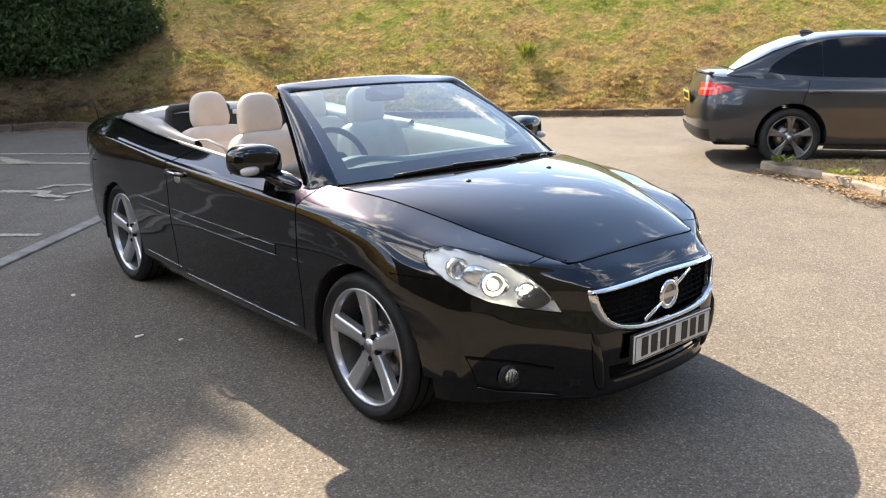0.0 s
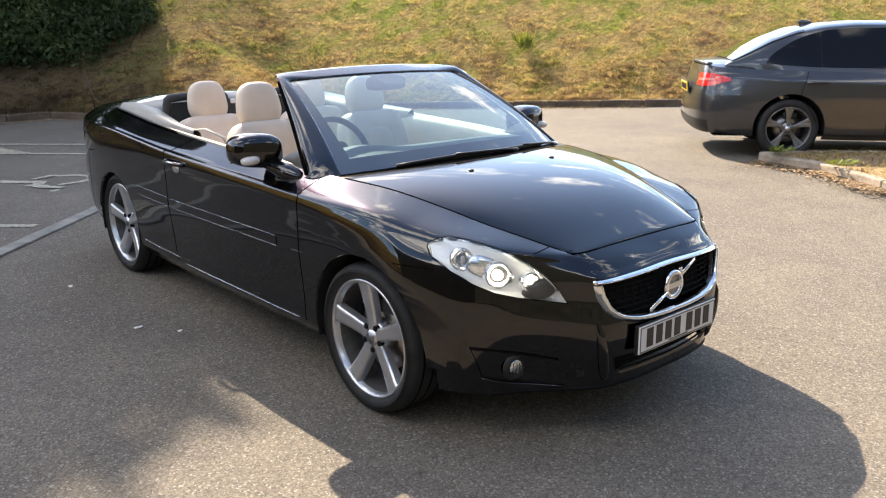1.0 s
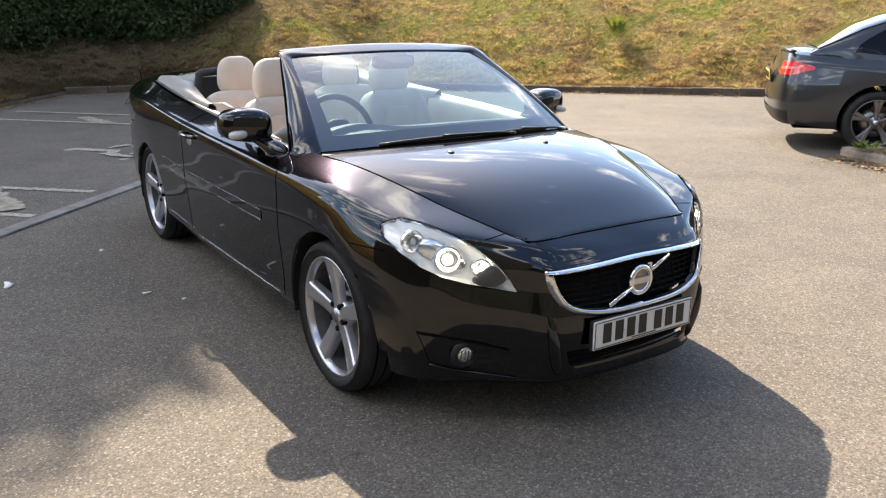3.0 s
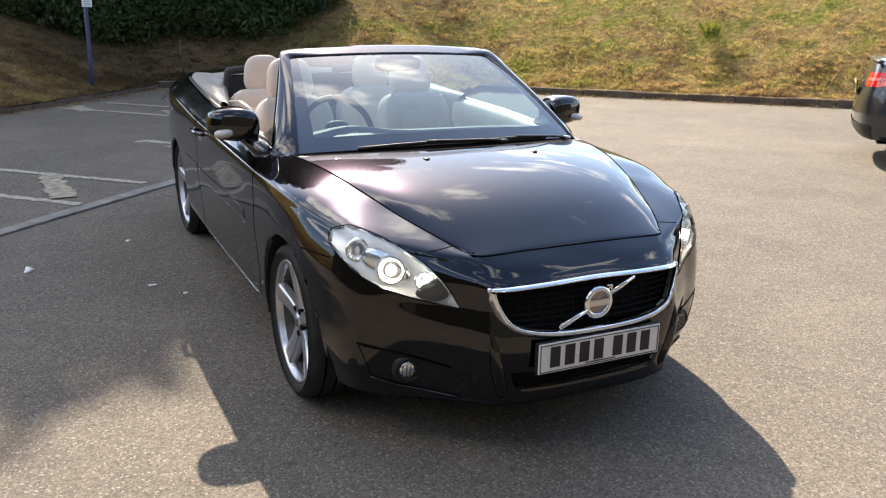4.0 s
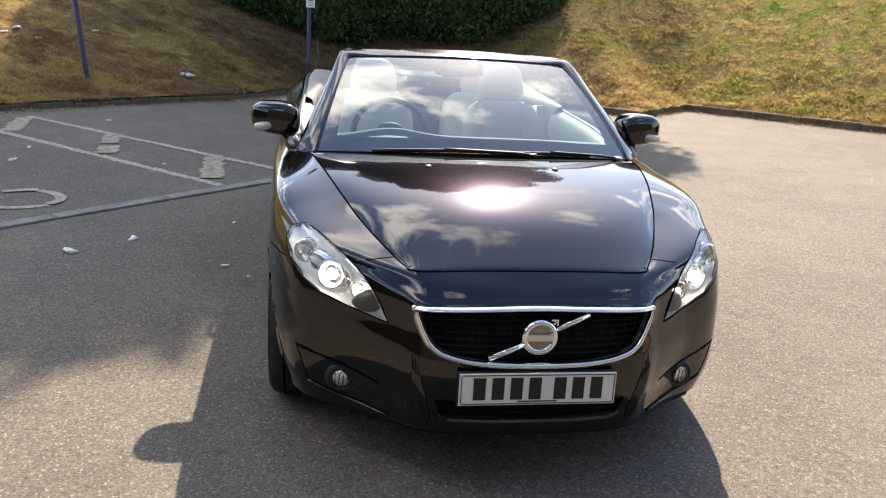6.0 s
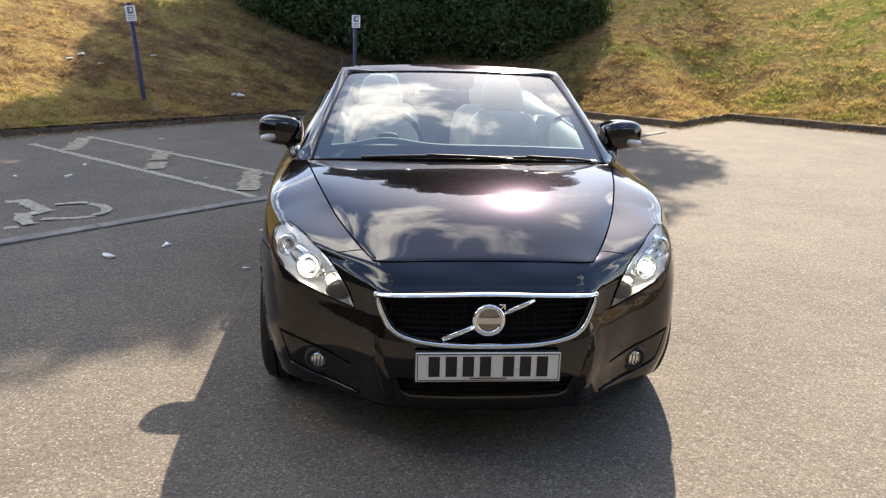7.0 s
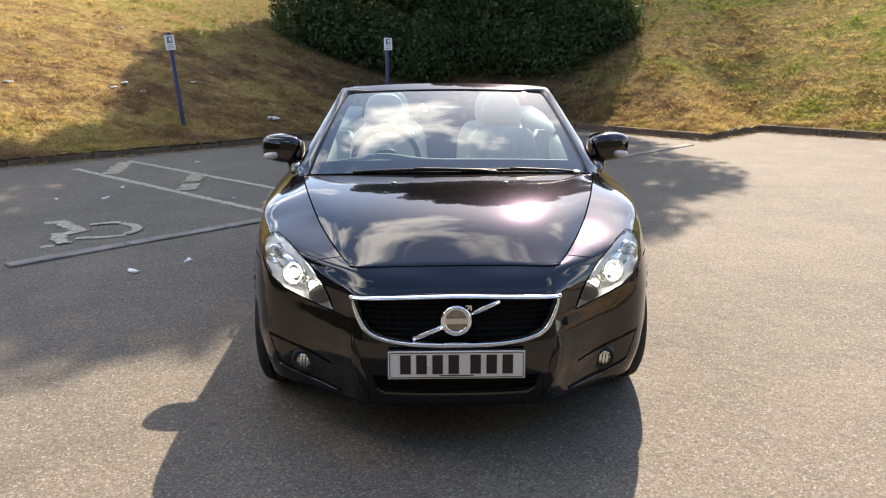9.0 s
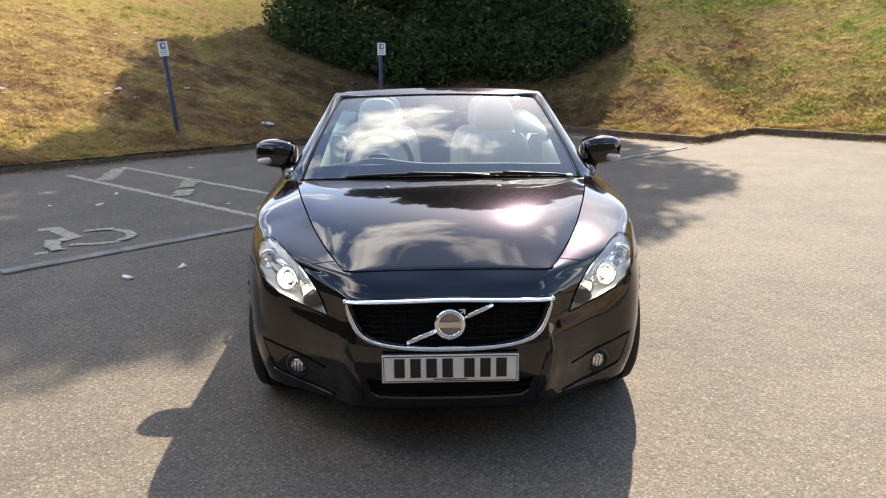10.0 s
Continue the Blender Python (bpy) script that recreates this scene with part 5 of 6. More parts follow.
for sx in (-1, 1):
    for s in (6, 7.6):
        sk2.ribbon([(sx * s, .6), (sx * s, 7)], .006, .0012, "door_gap", M_GAP, saloon, per=30)
    sk2.ribbon([(sx * 9.0, .8), (sx * 9.1, 2.0), (sx * 9.7, 4.2), (sx * 9.45, 7)], .006, .0012, "door_gap", M_GAP, saloon, per=20)
    sk2.ribbon([(sx * 6.1, 5.55), (sx * 12.2, 5.6)], .008, .001, "shoulder_crease", M_GREY_CAR, saloon, per=40)
    for s in (7.35, 9.15):
        p, n = sk2.at(sx * s, 5.55), sk2.normal(sx * s, 5.55)
        tube("door_handle", smooth_line([p + Vector((0, .11, 0)), p + n * .03 + Vector((0, .06, 0)), p + n * .03 + Vector((0, -.06, 0)), p + Vector((0, -.11, 0))], 5), .013, M_GREY_CAR, saloon, n=8)
    # tail light wrapping the corner
    def leaf(s0, s1, k0, k1, off, point):
        out = []
        for t in np.linspace(0, 1, 19):
            w = 1 - point * (1 - min(1, t / .45)) ** 1.7 - .15 * t ** 6
            for j in range(8):
                k = (k0 + k1) / 2 + .12 * (1 - t) + (j / 7 - .5) * (k1 - k0) * w
                s = sx * (s0 + (s1 - s0) * t)
                out.append(sk2.at(s, k) + sk2.normal(s, k) * off)
        return out, [f if sx > 0 else f[::-1] for f in grid_faces(19, 8)]
    lamp = mesh_of("tail_light", *leaf(11.7, 13.75, 4.55, 5.9, .007, .75), M_TAIL, saloon, "red wraparound tail light")
    mesh_of("light_bar", *leaf(12.35, 13.6, 5.02, 5.30, .011, .6), M_TAIL_PALE, saloon)
    pts, nor, nk, ns = sk2.patch(sx * 12.6, sx * 15, .2, 1.5, 6, 5, off=.006)
    mesh_of("rear_diffuser", pts, grid_faces(nk, ns), M_PLASTIC, saloon)
    sk2.ribbon([(sx * 6.4, .8), (sx * 9.0, .85)], .02, .004, "sill_trim", M_PLASTIC, saloon, per=20)
    for cy in (0, 2.81):
        verts = []
        for i in range(21):
            a = math.pi * (i / 20 * 1.1 - .05)
            for xx in (.885, .42):
                verts.append((sx * xx, cy + .379 * math.cos(a), max(.1, .33 + .379 * math.sin(a))))
        mesh_of("wheel_housing", verts, grid_faces(21, 2), M_WELL, saloon)
# bonnet, boot lid
bf = lambda u: sk2.at((u * 2 - 1) * 2.6, 7)
bl, br = (lambda v: sk2.at(-(2.6 + 3.2 * v), 7)), (lambda v: sk2.at(2.6 + 3.2 * v, 7))
b0, b1 = bl(1), br(1)
bb_ = lambda u: b0 * (1 - u) + b1 * u + Vector((0, -.05 * (1 - (2 * u - 1) ** 2), .05 * (1 - (2 * u - 1) ** 2)))
v_, f_ = coons(bf, bb_, bl, br, lambda u, v: .05 * 4 * v * (1 - v) * (1 - (2 * u - 1) ** 2), 20, 20)
mesh_of("bonnet", v_, f_, M_GREY_CAR, saloon)
tl, tr = (lambda v: sk2.at(-(11.0 + 2.2 * v), 7)), (lambda v: sk2.at(11.0 + 2.2 * v, 7))
t0, t1 = tl(0), tr(0)
tf = lambda u: t0 * (1 - u) + t1 * u + Vector((0, 0, .07 * (1 - (2 * u - 1) ** 4)))
tb = lambda u: sk2.at((2 * u - 1 < 0 and -1 or 1) * (15 - abs(2 * u - 1) * 1.8), 7) + Vector((0, 0, .015 * (1 - (2 * u - 1) ** 2)))
v_, f_ = coons(tf, tb, tl, tr, lambda u, v: .03 * 4 * v * (1 - v) * (1 - (2 * u - 1) ** 2), 20, 12)
mesh_of("boot_lid", v_, f_, M_GREY_CAR, saloon)
sp = [(x, 3.70 - .10 * abs(x) ** 2.2, 1.035 - .02 * x * x) for x in np.linspace(-.66, .66, 15)]
tube("boot_spoiler", sp, .030, M_GREY_CAR, saloon, n=10, flat=.45)
boxes("number_plate", [((.52, .01, .11), pose(0, 3.842, .74, -6))], M_PLATE_Y, saloon, bevel=.003)
boxes("plate_recess", [((.60, .01, .15), pose(0, 3.834, .74, -6))], M_PLASTIC, saloon, bevel=.003)
for i in range(7):
    boxes("plate_bar", [((.04, .004, .07), pose(-.19 + i * .062, 3.849, .74, -6))], M_INK, saloon, bevel=0)

# greenhouse: sections from screen base over the roof to the boot
G = [(.30, .905, .0), (.52, 1.01, .18), (.80, 1.16, .42), (1.10, 1.31, .70), (1.35, 1.430, .92), (1.70, 1.480, 1), (2.10, 1.484, 1), (2.45, 1.458, .97), (2.75, 1.397, .86), (3.02, 1.293, .62), (3.25, 1.160, .32), (3.42, 1.065, .06), (3.50, 1.015, .0)]


def house(y, a):
    """The roof section at y; a runs 0 at the belt to 1 at the middle of the roof."""
    ys = [g[0] for g in G]
    zt = float(np.interp(y, ys, [g[1] for g in G]))
    zb = float(np.interp(y, (.3, 1.3, 2.5, 3.50), (.90, .915, .945, .97)))
    wb = float(np.interp(y, (.3, 1.3, 2.5, 3.1, 3.42), (.80, .835, .82, .76, .70)))
    wt = float(np.interp(y, (.3, 1.2, 2.3, 3.42), (.72, .60, .58, .62)))
    h = zt - zb
    rise = 1 - (1 - min(1, a / .62)) ** 1.0
    if a < .62:
        t = a / .62
        z = zb + h * .86 * t
        x = wb + (wt - wb) * t * (h / .48) + .02 * math.sin(math.pi * t) * min(1, h / .3)
    else:
        t = (a - .62) / .38
        x62 = wb + (wt - wb) * (h / .48)
        x = x62 * math.cos(math.pi / 2 * t)
        z = zb + h * (.86 + .14 * math.sin(math.pi / 2 * t))
    return Vector((x, y, z))


yy_ = np.linspace(.30, 3.50, 45)
aa_ = np.concatenate([np.linspace(0, .62, 9), np.linspace(.67, 1, 8)])
for sx in (-1, 1):
    vs = [house(y, a) for y in yy_ for a in aa_]
    vs = [Vector((sx * v.x, v.y, v.z)) for v in vs]
    mesh_of("roof", vs, [f if sx > 0 else f[::-1] for f in grid_faces(len(yy_), len(aa_))], M_GREY_CAR, saloon)

    def pane(name, y0, y1, a0, a1, skew0=0, skew1=0):
        rows = []
        for i in range(13):
            for j in range(7):
                a = a0 + (a1 - a0) * j / 6
                y = (y0 + skew0 * j / 6) + ((y1 + skew1 * j / 6) - (y0 + skew0 * j / 6)) * i / 12
                p = house(y, a)
                rows.append(Vector((sx * (p.x + .006), p.y, p.z + .002)))
        mesh_of(name, rows, [f if sx > 0 else f[::-1] for f in grid_faces(13, 7)], M_TINT, saloon, "dark tinted side window")
    pane("side_window", .92, 1.665, .06, .60, .42, 0)
    def tail_pane(name, y0, y1):
        """Rear side glass whose outline sweeps down to a rounded tip."""
        rows = []
        for i in range(15):
            y = y0 + (y1 - y0) * i / 14
            t = min(1, max(0, (y - 2.22) / .86))
            hi, lo = .16 + .45 * math.sqrt(max(0, 1 - t ** 2.6)), .06 + .10 * t ** 3
            for j in range(7):
                p = house(y, lo + (hi - lo) * j / 6)
                rows.append(Vector((sx * (p.x + .006), p.y, p.z + .002)))
        mesh_of(name, rows, [f if sx > 0 else f[::-1] for f in grid_faces(15, 7)], M_TINT, saloon, "dark tinted side window")
    tail_pane("side_window", 1.675, 2.50)
    tail_pane("quarter_window", 2.506, 3.08)
    blob("door_mirror", (sx * .95, .72, .97), (.20, .12, .13), M_GREY_CAR, saloon, e=.6)
rs = [house(y, a) for y in np.linspace(2.66, 3.42, 12) for a in np.linspace(.64, 1, 8)]
for sx in (-1, 1):
    mesh_of("rear_window", [Vector((sx * v.x, v.y + .008, v.z + .010)) for v in rs], [f if sx > 0 else f[::-1] for f in grid_faces(12, 8)], M_REARGLASS, saloon, "dark tinted rear window")
    fs = [house(y, a) for y in np.linspace(.40, 1.22, 10) for a in np.linspace(.68, 1, 8)]
    mesh_of("windscreen", [Vector((sx * v.x, v.y - .004, v.z + .006)) for v in fs], [f if sx > 0 else f[::-1] for f in grid_faces(10, 8)], M_TINT, saloon)
blob("roof_aerial", (0, 2.52, 1.452), (.05, .16, .075), M_GREY_CAR, saloon, e=.9, warp=lambda p: Vector((p.x, p.y + (p.z > 0) * p.z * .9, p.z)))
mesh_of("underbody", [(-.8, -.6, .22), (.8, -.6, .22), (.82, 3.6, .24), (-.82, 3.6, .24)], [(0, 1, 2, 3)], M_WELL, saloon, smooth=False)
for sx in (-1, 1):
    for cy in (0, 2.81):
        m = pose(sx * .785, cy, .325)
        if sx < 0:
            m = m @ Matrix.Scale(-1, 4, (1, 0, 0))
        wheel("wheel", saloon, m, .325, .238, (90, 18, -54, -126, 162), M_RIM_DARK, True, "dark grey double-spoke alloy wheel")
# its front points away along the island
ax_s = Vector((.645, -.765, 0)).normalized()
rz = math.degrees(math.atan2(ax_s.y, ax_s.x)) + 90
hub = pose(0, 0, 0, 0, 0, rz) @ Vector((-.88, 2.81, 0))
hub *= 1.03
saloon.matrix_world = pose(6.46 - hub.x, 1.88 - hub.y, 0.0, 0, 0, rz) @ Matrix.Scale(1.03, 4)


# ---------------------------------------------------------------- car park, kerbs, bank
rng = np.random.default_rng(4)
def ground_z(x, y):
    """The asphalt falls a little towards the middle of the yard."""
    t = min(1, max(0, (2.4 - y) / 2.5))
    return -.045 * t * t * (3 - 2 * t)


gy = [-1500, -60, -8, -3, *np.linspace(-.3, 2.6, 24), 6, 20, 100, 1500]
gx = [-1500, -100, -20, -6, -2, 0, 2, 6, 20, 100, 1500]
ground = tagged(mesh_of("ground", [(x, y, ground_z(x, y)) for y in gy for x in gx], grid_faces(len(gy), len(gx)), M_ASPHALT),
                "sunlit worn grey-brown asphalt of the car park", "ground", kind="structure")
KERB = [(-16, -2.2), (-9.6, 3.3), (-5.57, 6.95), (-3.9, 8.42), (-2.05, 9.9), (-.9, 11.3), (.3, 12.85), (1.7, 12.75), (2.6, 11.35), (4.38, 9.45), (5.75, 10.8), (7.2, 9.45), (8.55, 8.25), (10.3, 6.6), (14, 3.4), (20, -2)]
K2 = [Vector((*p, 0)) for p in KERB]


def kerb_dist(x, y):
    """Signed distance beyond the kerb line (positive on the bank) and the place along it."""
    best, along, run = 1e9, 0, 0
    inside_poly = False
    p = Vector((x, y, 0))
    sgn = 1
    for a, b in zip(K2, K2[1:]):
        ab = b - a
        t = min(1, max(0, (p - a).dot(ab) / ab.length_squared))
        q = a + ab * t
        d = (p - q).length
        if d < best - 1e-9:
            best, along = d, run + ab.length * t
        run += ab.length
        if (a.x > x) != (b.x > x):
            yy = a.y + (b.y - a.y) * (x - a.x) / (b.x - a.x)
            if y > yy:
                inside_poly = not inside_poly
    return (best if inside_poly else -best), along


def bank_z(x, y):
    d, al = kerb_dist(x, y)
    if d <= 0:
        return 0.10
    left = 1 / (1 + math.exp((x - 2) / 1.2))
    slope = 0.60 - 0.16 * left
    crest = 5.2 + 2.8 * left
    z = 0.11 + slope * max(0, min(d, crest) - 0.05 - .25 * left) * (1 - 0.35 * math.exp(-d / 0.8)) + .07 * max(0, d - crest)
    return z + 0.05 * noise.noise((x * .5, y * .5, 3.1)) * min(1, d) + 0.025 * noise.noise((x * 2.2, y * 2.2, 7.7)) * min(1, d)


def build_bank():
    # rows run outward from the kerb line; each vertex is shifted along the local outward way
    pts = []
    for a, b in zip(K2, K2[1:]):
        n = max(1, round((b - a).length / 0.22))
        pts += [a.lerp(b, i / n) for i in range(n)]
    pts.append(K2[-1])
    ctr = Vector((0, -6, 0))
    offs = [0.0, 0.12, 0.25, 0.4, 0.6, 0.85, 1.15, 1.5, 1.9, 2.4, 3.0, 3.7, 4.5, 5.5, 7, 9, 13, 20]
    verts, faces = [], []
    for i, p in enumerate(pts):
        o = (p - ctr).normalized()
        for j, d in enumerate(offs):
            q = p + o * d * 1.12
            z = bank_z(q.x, q.y) if j else 0.105
            verts.append((q.x, q.y, z))
    faces = [f[::-1] for f in grid_faces(len(pts), len(offs))]
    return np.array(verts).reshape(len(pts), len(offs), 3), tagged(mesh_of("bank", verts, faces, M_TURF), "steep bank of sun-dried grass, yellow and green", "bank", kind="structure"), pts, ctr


bank_grid, bank, bank_line, bank_ctr = build_bank()

# kerbstones
kerb = thing("kerb", "low weathered concrete kerb at the foot of the bank", "kerb", kind="structure")
stone_meshes = {}
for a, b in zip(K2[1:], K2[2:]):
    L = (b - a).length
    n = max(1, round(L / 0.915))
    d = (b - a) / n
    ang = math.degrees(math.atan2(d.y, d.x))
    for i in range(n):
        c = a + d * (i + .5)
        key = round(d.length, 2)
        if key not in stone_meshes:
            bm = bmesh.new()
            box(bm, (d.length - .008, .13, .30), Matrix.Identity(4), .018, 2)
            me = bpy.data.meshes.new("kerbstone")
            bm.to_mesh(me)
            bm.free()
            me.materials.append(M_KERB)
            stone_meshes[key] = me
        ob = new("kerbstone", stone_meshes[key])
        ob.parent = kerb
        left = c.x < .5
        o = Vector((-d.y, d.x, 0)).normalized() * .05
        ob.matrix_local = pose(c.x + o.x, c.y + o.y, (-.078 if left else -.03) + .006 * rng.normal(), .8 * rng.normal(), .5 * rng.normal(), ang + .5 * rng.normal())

# flush concrete edging along the front of the bays
strip = thing("edging_strip", "flush pale concrete edging along the parking bays", "edging", kind="structure")
e0, e1 = Vector((-3.14, 1.93, 0)), Vector((3.95, 8.88, 0))
ed = (e1 - e0)
ne = round(ed.length / .915)
bm = bmesh.new()
box(bm, (ed.length / ne - .012, .125, .056), Matrix.Identity(4), .006, 1)
me_edge = bpy.data.meshes.new("edging_block")
bm.to_mesh(me_edge)
bm.free()
me_edge.materials.append(M_STRIP)
for i in range(ne):
    c = e0 + ed * ((i + .5) / ne)
    ob = new("edging_block", me_edge)
    ob.parent = strip
    ob.matrix_local = pose(c.x, c.y, ground_z(c.x, c.y) - .012 + .002 * rng.normal(), .3 * rng.normal(), 0, math.degrees(math.atan2(ed.y, ed.x)) + .2 * rng.normal())


# painted lines with worn, broken edges
def worn_line(name, a, b, width, material, keep=.86, seed=0, parent=None):
    """A painted line as ragged flakes: short pieces of uneven width, some worn away."""
    a, b = Vector((*a, 0)), Vector((*b, 0))
    L = (b - a).length
    d = (b - a).normalized()
    s = Vector((-d.y, d.x, 0))
    n = max(2, int(L / .024))
    lift = .004 + .0016 * (seed % 6)
    verts, faces = [], []
    for i in range(n):
        p0, p1 = a + d * (L * i / n), a + d * (L * (i + 1) / n)
        wear = noise.noise((p0.x * 2.1 + seed, p0.y * 2.1, seed * 1.7))
        if wear > keep - .35:
            continue
        lo = -width / 2 * (1 + .5 * noise.noise((i * .45 + seed, 1.3, 0)))
        hi = width / 2 * (1 + .5 * noise.noise((i * .41 + seed, 7.3, 0)))
        k = len(verts)
        p0.z, p1.z = ground_z(p0.x, p0.y), ground_z(p1.x, p1.y)
        verts += [p0 + s * lo + Vector((0, 0, lift)), p1 + s * lo + Vector((0, 0, lift)), p1 + s * hi + Vector((0, 0, lift)), p0 + s * hi + Vector((0, 0, lift))]
        faces.append((k, k + 1, k + 2, k + 3))
    if not faces:
        return None
    ob = mesh_of(name, verts, faces, material, parent, smooth=False)
    return ob


lines = thing("bay_markings", "faded white parking bay lines with hatching", "road marking", kind="structure")
for seed, (a, b, w) in enumerate((
        ((-4.60, 6.72), (-1.50, 3.72), .085), ((-4.16, 7.42), (-.95, 4.36), .085),
        ((-1.45, 10.3), (1.2, 7.55), .09), ((-.75, 10.75), (2.0, 7.9), .09))):
    worn_line("bay_line", a, b, w, M_LINE, 1.02, seed, lines)
for seed, (a, b) in enumerate((((-3.98, 6.25), (-4.15, 7.29)), ((-2.72, 5.06), (-2.92, 6.24)), ((-1.59, 3.84), (-1.70, 5.00)), ((.10, 8.62), (-.05, 9.5)), ((-1.1, 9.75), (-1.2, 10.5)))):
    worn_line("hatch_bar", a, b, .19, M_LINE_Y, .92, 20 + seed, lines)


# faded wheelchair symbols in the bays, worn to fragments
def bay_symbol(at, name="bay_symbol"):
    e = thing(name, "worn white painted disabled-bay symbol on the asphalt", "road marking", kind="structure")
    c = Vector((*at, 0))
    P = lambda a, b: (c.x + a, c.y + b)
    arc = [P(p.x, p.y) for p in smooth_line([(-.08, .31, 0), (.16, .39, 0), (.33, .25, 0), (.40, .10, 0), (.37, -.08, 0), (.20, -.18, 0), (.01, -.21, 0)], 2)]
    for i, (p, q) in enumerate(zip(arc, arc[1:])):
        worn_line("symbol_stroke", p, q, .075, M_LINE, 1.0, 40 + i, e)
    for i, (p, q, w) in enumerate(((P(-.52, .40), P(-.38, .47), .12), (P(-.42, .48), P(-.20, .22), .13), (P(-.24, .25), P(-.04, .06), .12), (P(-.06, .09), P(-.16, -.10), .11),
                                   (P(-.20, -.02), P(-.12, -.26), .12), (P(-.16, -.22), P(0, -.40), .10), (P(-.15, -.50), P(-.06, -.46), .07))):
        worn_line("symbol_stroke", p, q, w, M_LINE, 1.0, 60 + i, e)
    return e


bay_symbol((-3.0, 3.0))
bay_symbol((-.25, 6.3))

# ---------------------------------------------------------------- grass and weeds
def blades(name, pos, scale, h, w, material, label, cat):
    """Many thin bent blades as one mesh, at the places pos."""
    n = len(pos)
    a = rng.uniform(0, 2 * math.pi, n)
    hh = h * scale * rng.uniform(.45, 1.25, n)
    ww = w * rng.uniform(.6, 1.4, n)
    lean = rng.normal(0, .85, (n, 2)) * hh[:, None]
    side = np.column_stack([np.cos(a) * ww, np.sin(a) * ww, np.zeros(n)])
    z = np.array([0, 0, 1.0])
    l3 = np.column_stack([lean, np.zeros(n)])
    v = np.stack([pos - side - z * .01, pos + side - z * .01, pos + side * .6 + l3 * .5 + z * (hh * .6)[:, None], pos + l3 + z * hh[:, None]], 1).reshape(-1, 3)
    return tagged(mesh_of(name, v, np.arange(n * 4).reshape(-1, 4).tolist(), material, smooth=False), label, cat, kind="stuff")


def clumpy(p, s, seed):
    """Cheap smooth noise in -1..1 for placing tufts."""
    x, y = p[:, 0] * s, p[:, 1] * s
    return (np.sin(x * 1.7 + seed + 1.3 * np.sin(y * 1.1)) + np.sin(y * 2.3 - seed + 1.7 * np.sin(x * .9 + 2)) + np.sin((x + y) * 1.3 + 2.1 * np.sin(x - y))) / 3


def bank_tufts(count, reach):
    """Places on the bank, more of them near the kerb, thinned to clumps."""
    m, k = bank_grid.shape[:2]
    i = rng.uniform(14, m - 16, count)
    d = .9 + rng.uniform(0, 1, count) ** 1.15 * reach
    i0, j0 = i.astype(int), np.minimum(d.astype(int), k - 2)
    fi, fj = (i - i0)[:, None], (d - j0)[:, None]
    G = bank_grid
    p = (G[i0, j0] * (1 - fi) + G[i0 + 1, j0] * fi) * (1 - fj) + (G[i0, j0 + 1] * (1 - fi) + G[i0 + 1, j0 + 1] * fi) * fj
    cell = np.floor(p[:, :2] / .11).astype(int)
    tuft = np.sin(cell[:, 0] * 12.9898 + cell[:, 1] * 78.233) * 43758.5453
    tuft -= np.floor(tuft)
    n = .25 * clumpy(p, 2.4, 1.0) + .6 * (tuft - .5)
    bare = np.hypot((p[:, 0] - .55) * .8, p[:, 1] - 15.2) < 2.9 + .8 * clumpy(p, 2.0, 3.0)
    keep = (rng.uniform(0, 1, count) < .70 + .8 * n) & ~(bare & (rng.uniform(0, 1, count) < .6))
    return p[keep], (.45 + 1.3 * np.maximum(0, n + .2))[keep]


tp, ts = bank_tufts(430000, 13.0)
blades("grass", tp, ts, .046, .006, M_BLADE, "short dry grass on the bank", "grass")
rng_keep, rng = rng, np.random.default_rng(77)
hp, hs = bank_tufts(17000, 12.0)
each = 28
spread = rng.normal(0, .045, (len(hp) * each, 3)) * (1, 1, .2)
blades("tussocks", np.repeat(hp, each, axis=0) + spread, np.repeat(hs * rng.uniform(.5, 1.3, len(hp)), each), .052, .0045, M_BLADE, "coarse tussocks of half-dead grass on the bank", "grass")
rng = rng_keep
ksum = [(a, b) for a, b in zip(K2[2:], K2[3:])]


kp = []
for a, b in ksum[:-2]:
    for t in rng.uniform(0, 1, int(800 * (b - a).length)):
        p = a.lerp(b, t)
        o = (p - bank_ctr).normalized()
        d = rng.normal(.02, .08)
        kp.append((p.x + o.x * d, p.y + o.y * d, .09 if d > -.02 else 0.0))
kp = np.array(kp)
kn = clumpy(kp, 5.0, 2.0) > -.05
blades("kerb_grass", kp[kn], rng.uniform(.2, .8, kn.sum()), .07, .005, M_BLADE, "tufts of dry grass spilling over the kerb", "grass")


def weed_clump(at, r, n, h):
    verts, faces = [], []
    for i in range(n):
        a, q = rng.uniform(0, 2 * math.pi), r * math.sqrt(rng.uniform())
        x, y = at[0] + q * math.cos(a), at[1] + q * math.sin(a)
        z = bank_z(x, y)
        hh = h * rng.uniform(.4, 1)
        l = rng.uniform(.03, .07)
        b = rng.uniform(0, 2 * math.pi)
        k = len(verts)
        c, s = math.cos(b), math.sin(b)
        verts += [(x, y, z + hh * .3), (x + c * l - s * l * .4, y + s * l + c * l * .4, z + hh * .8), (x + c * l * 2, y + s * l * 2, z + hh), (x + c * l + s * l * .4, y + s * l - c * l * .4, z + hh * .75)]
        faces.append((k, k + 1, k + 2, k + 3))
    return tagged(mesh_of("weed", verts, faces, M_WEED, smooth=False), "bright green weed growing in the dry grass", "weed")


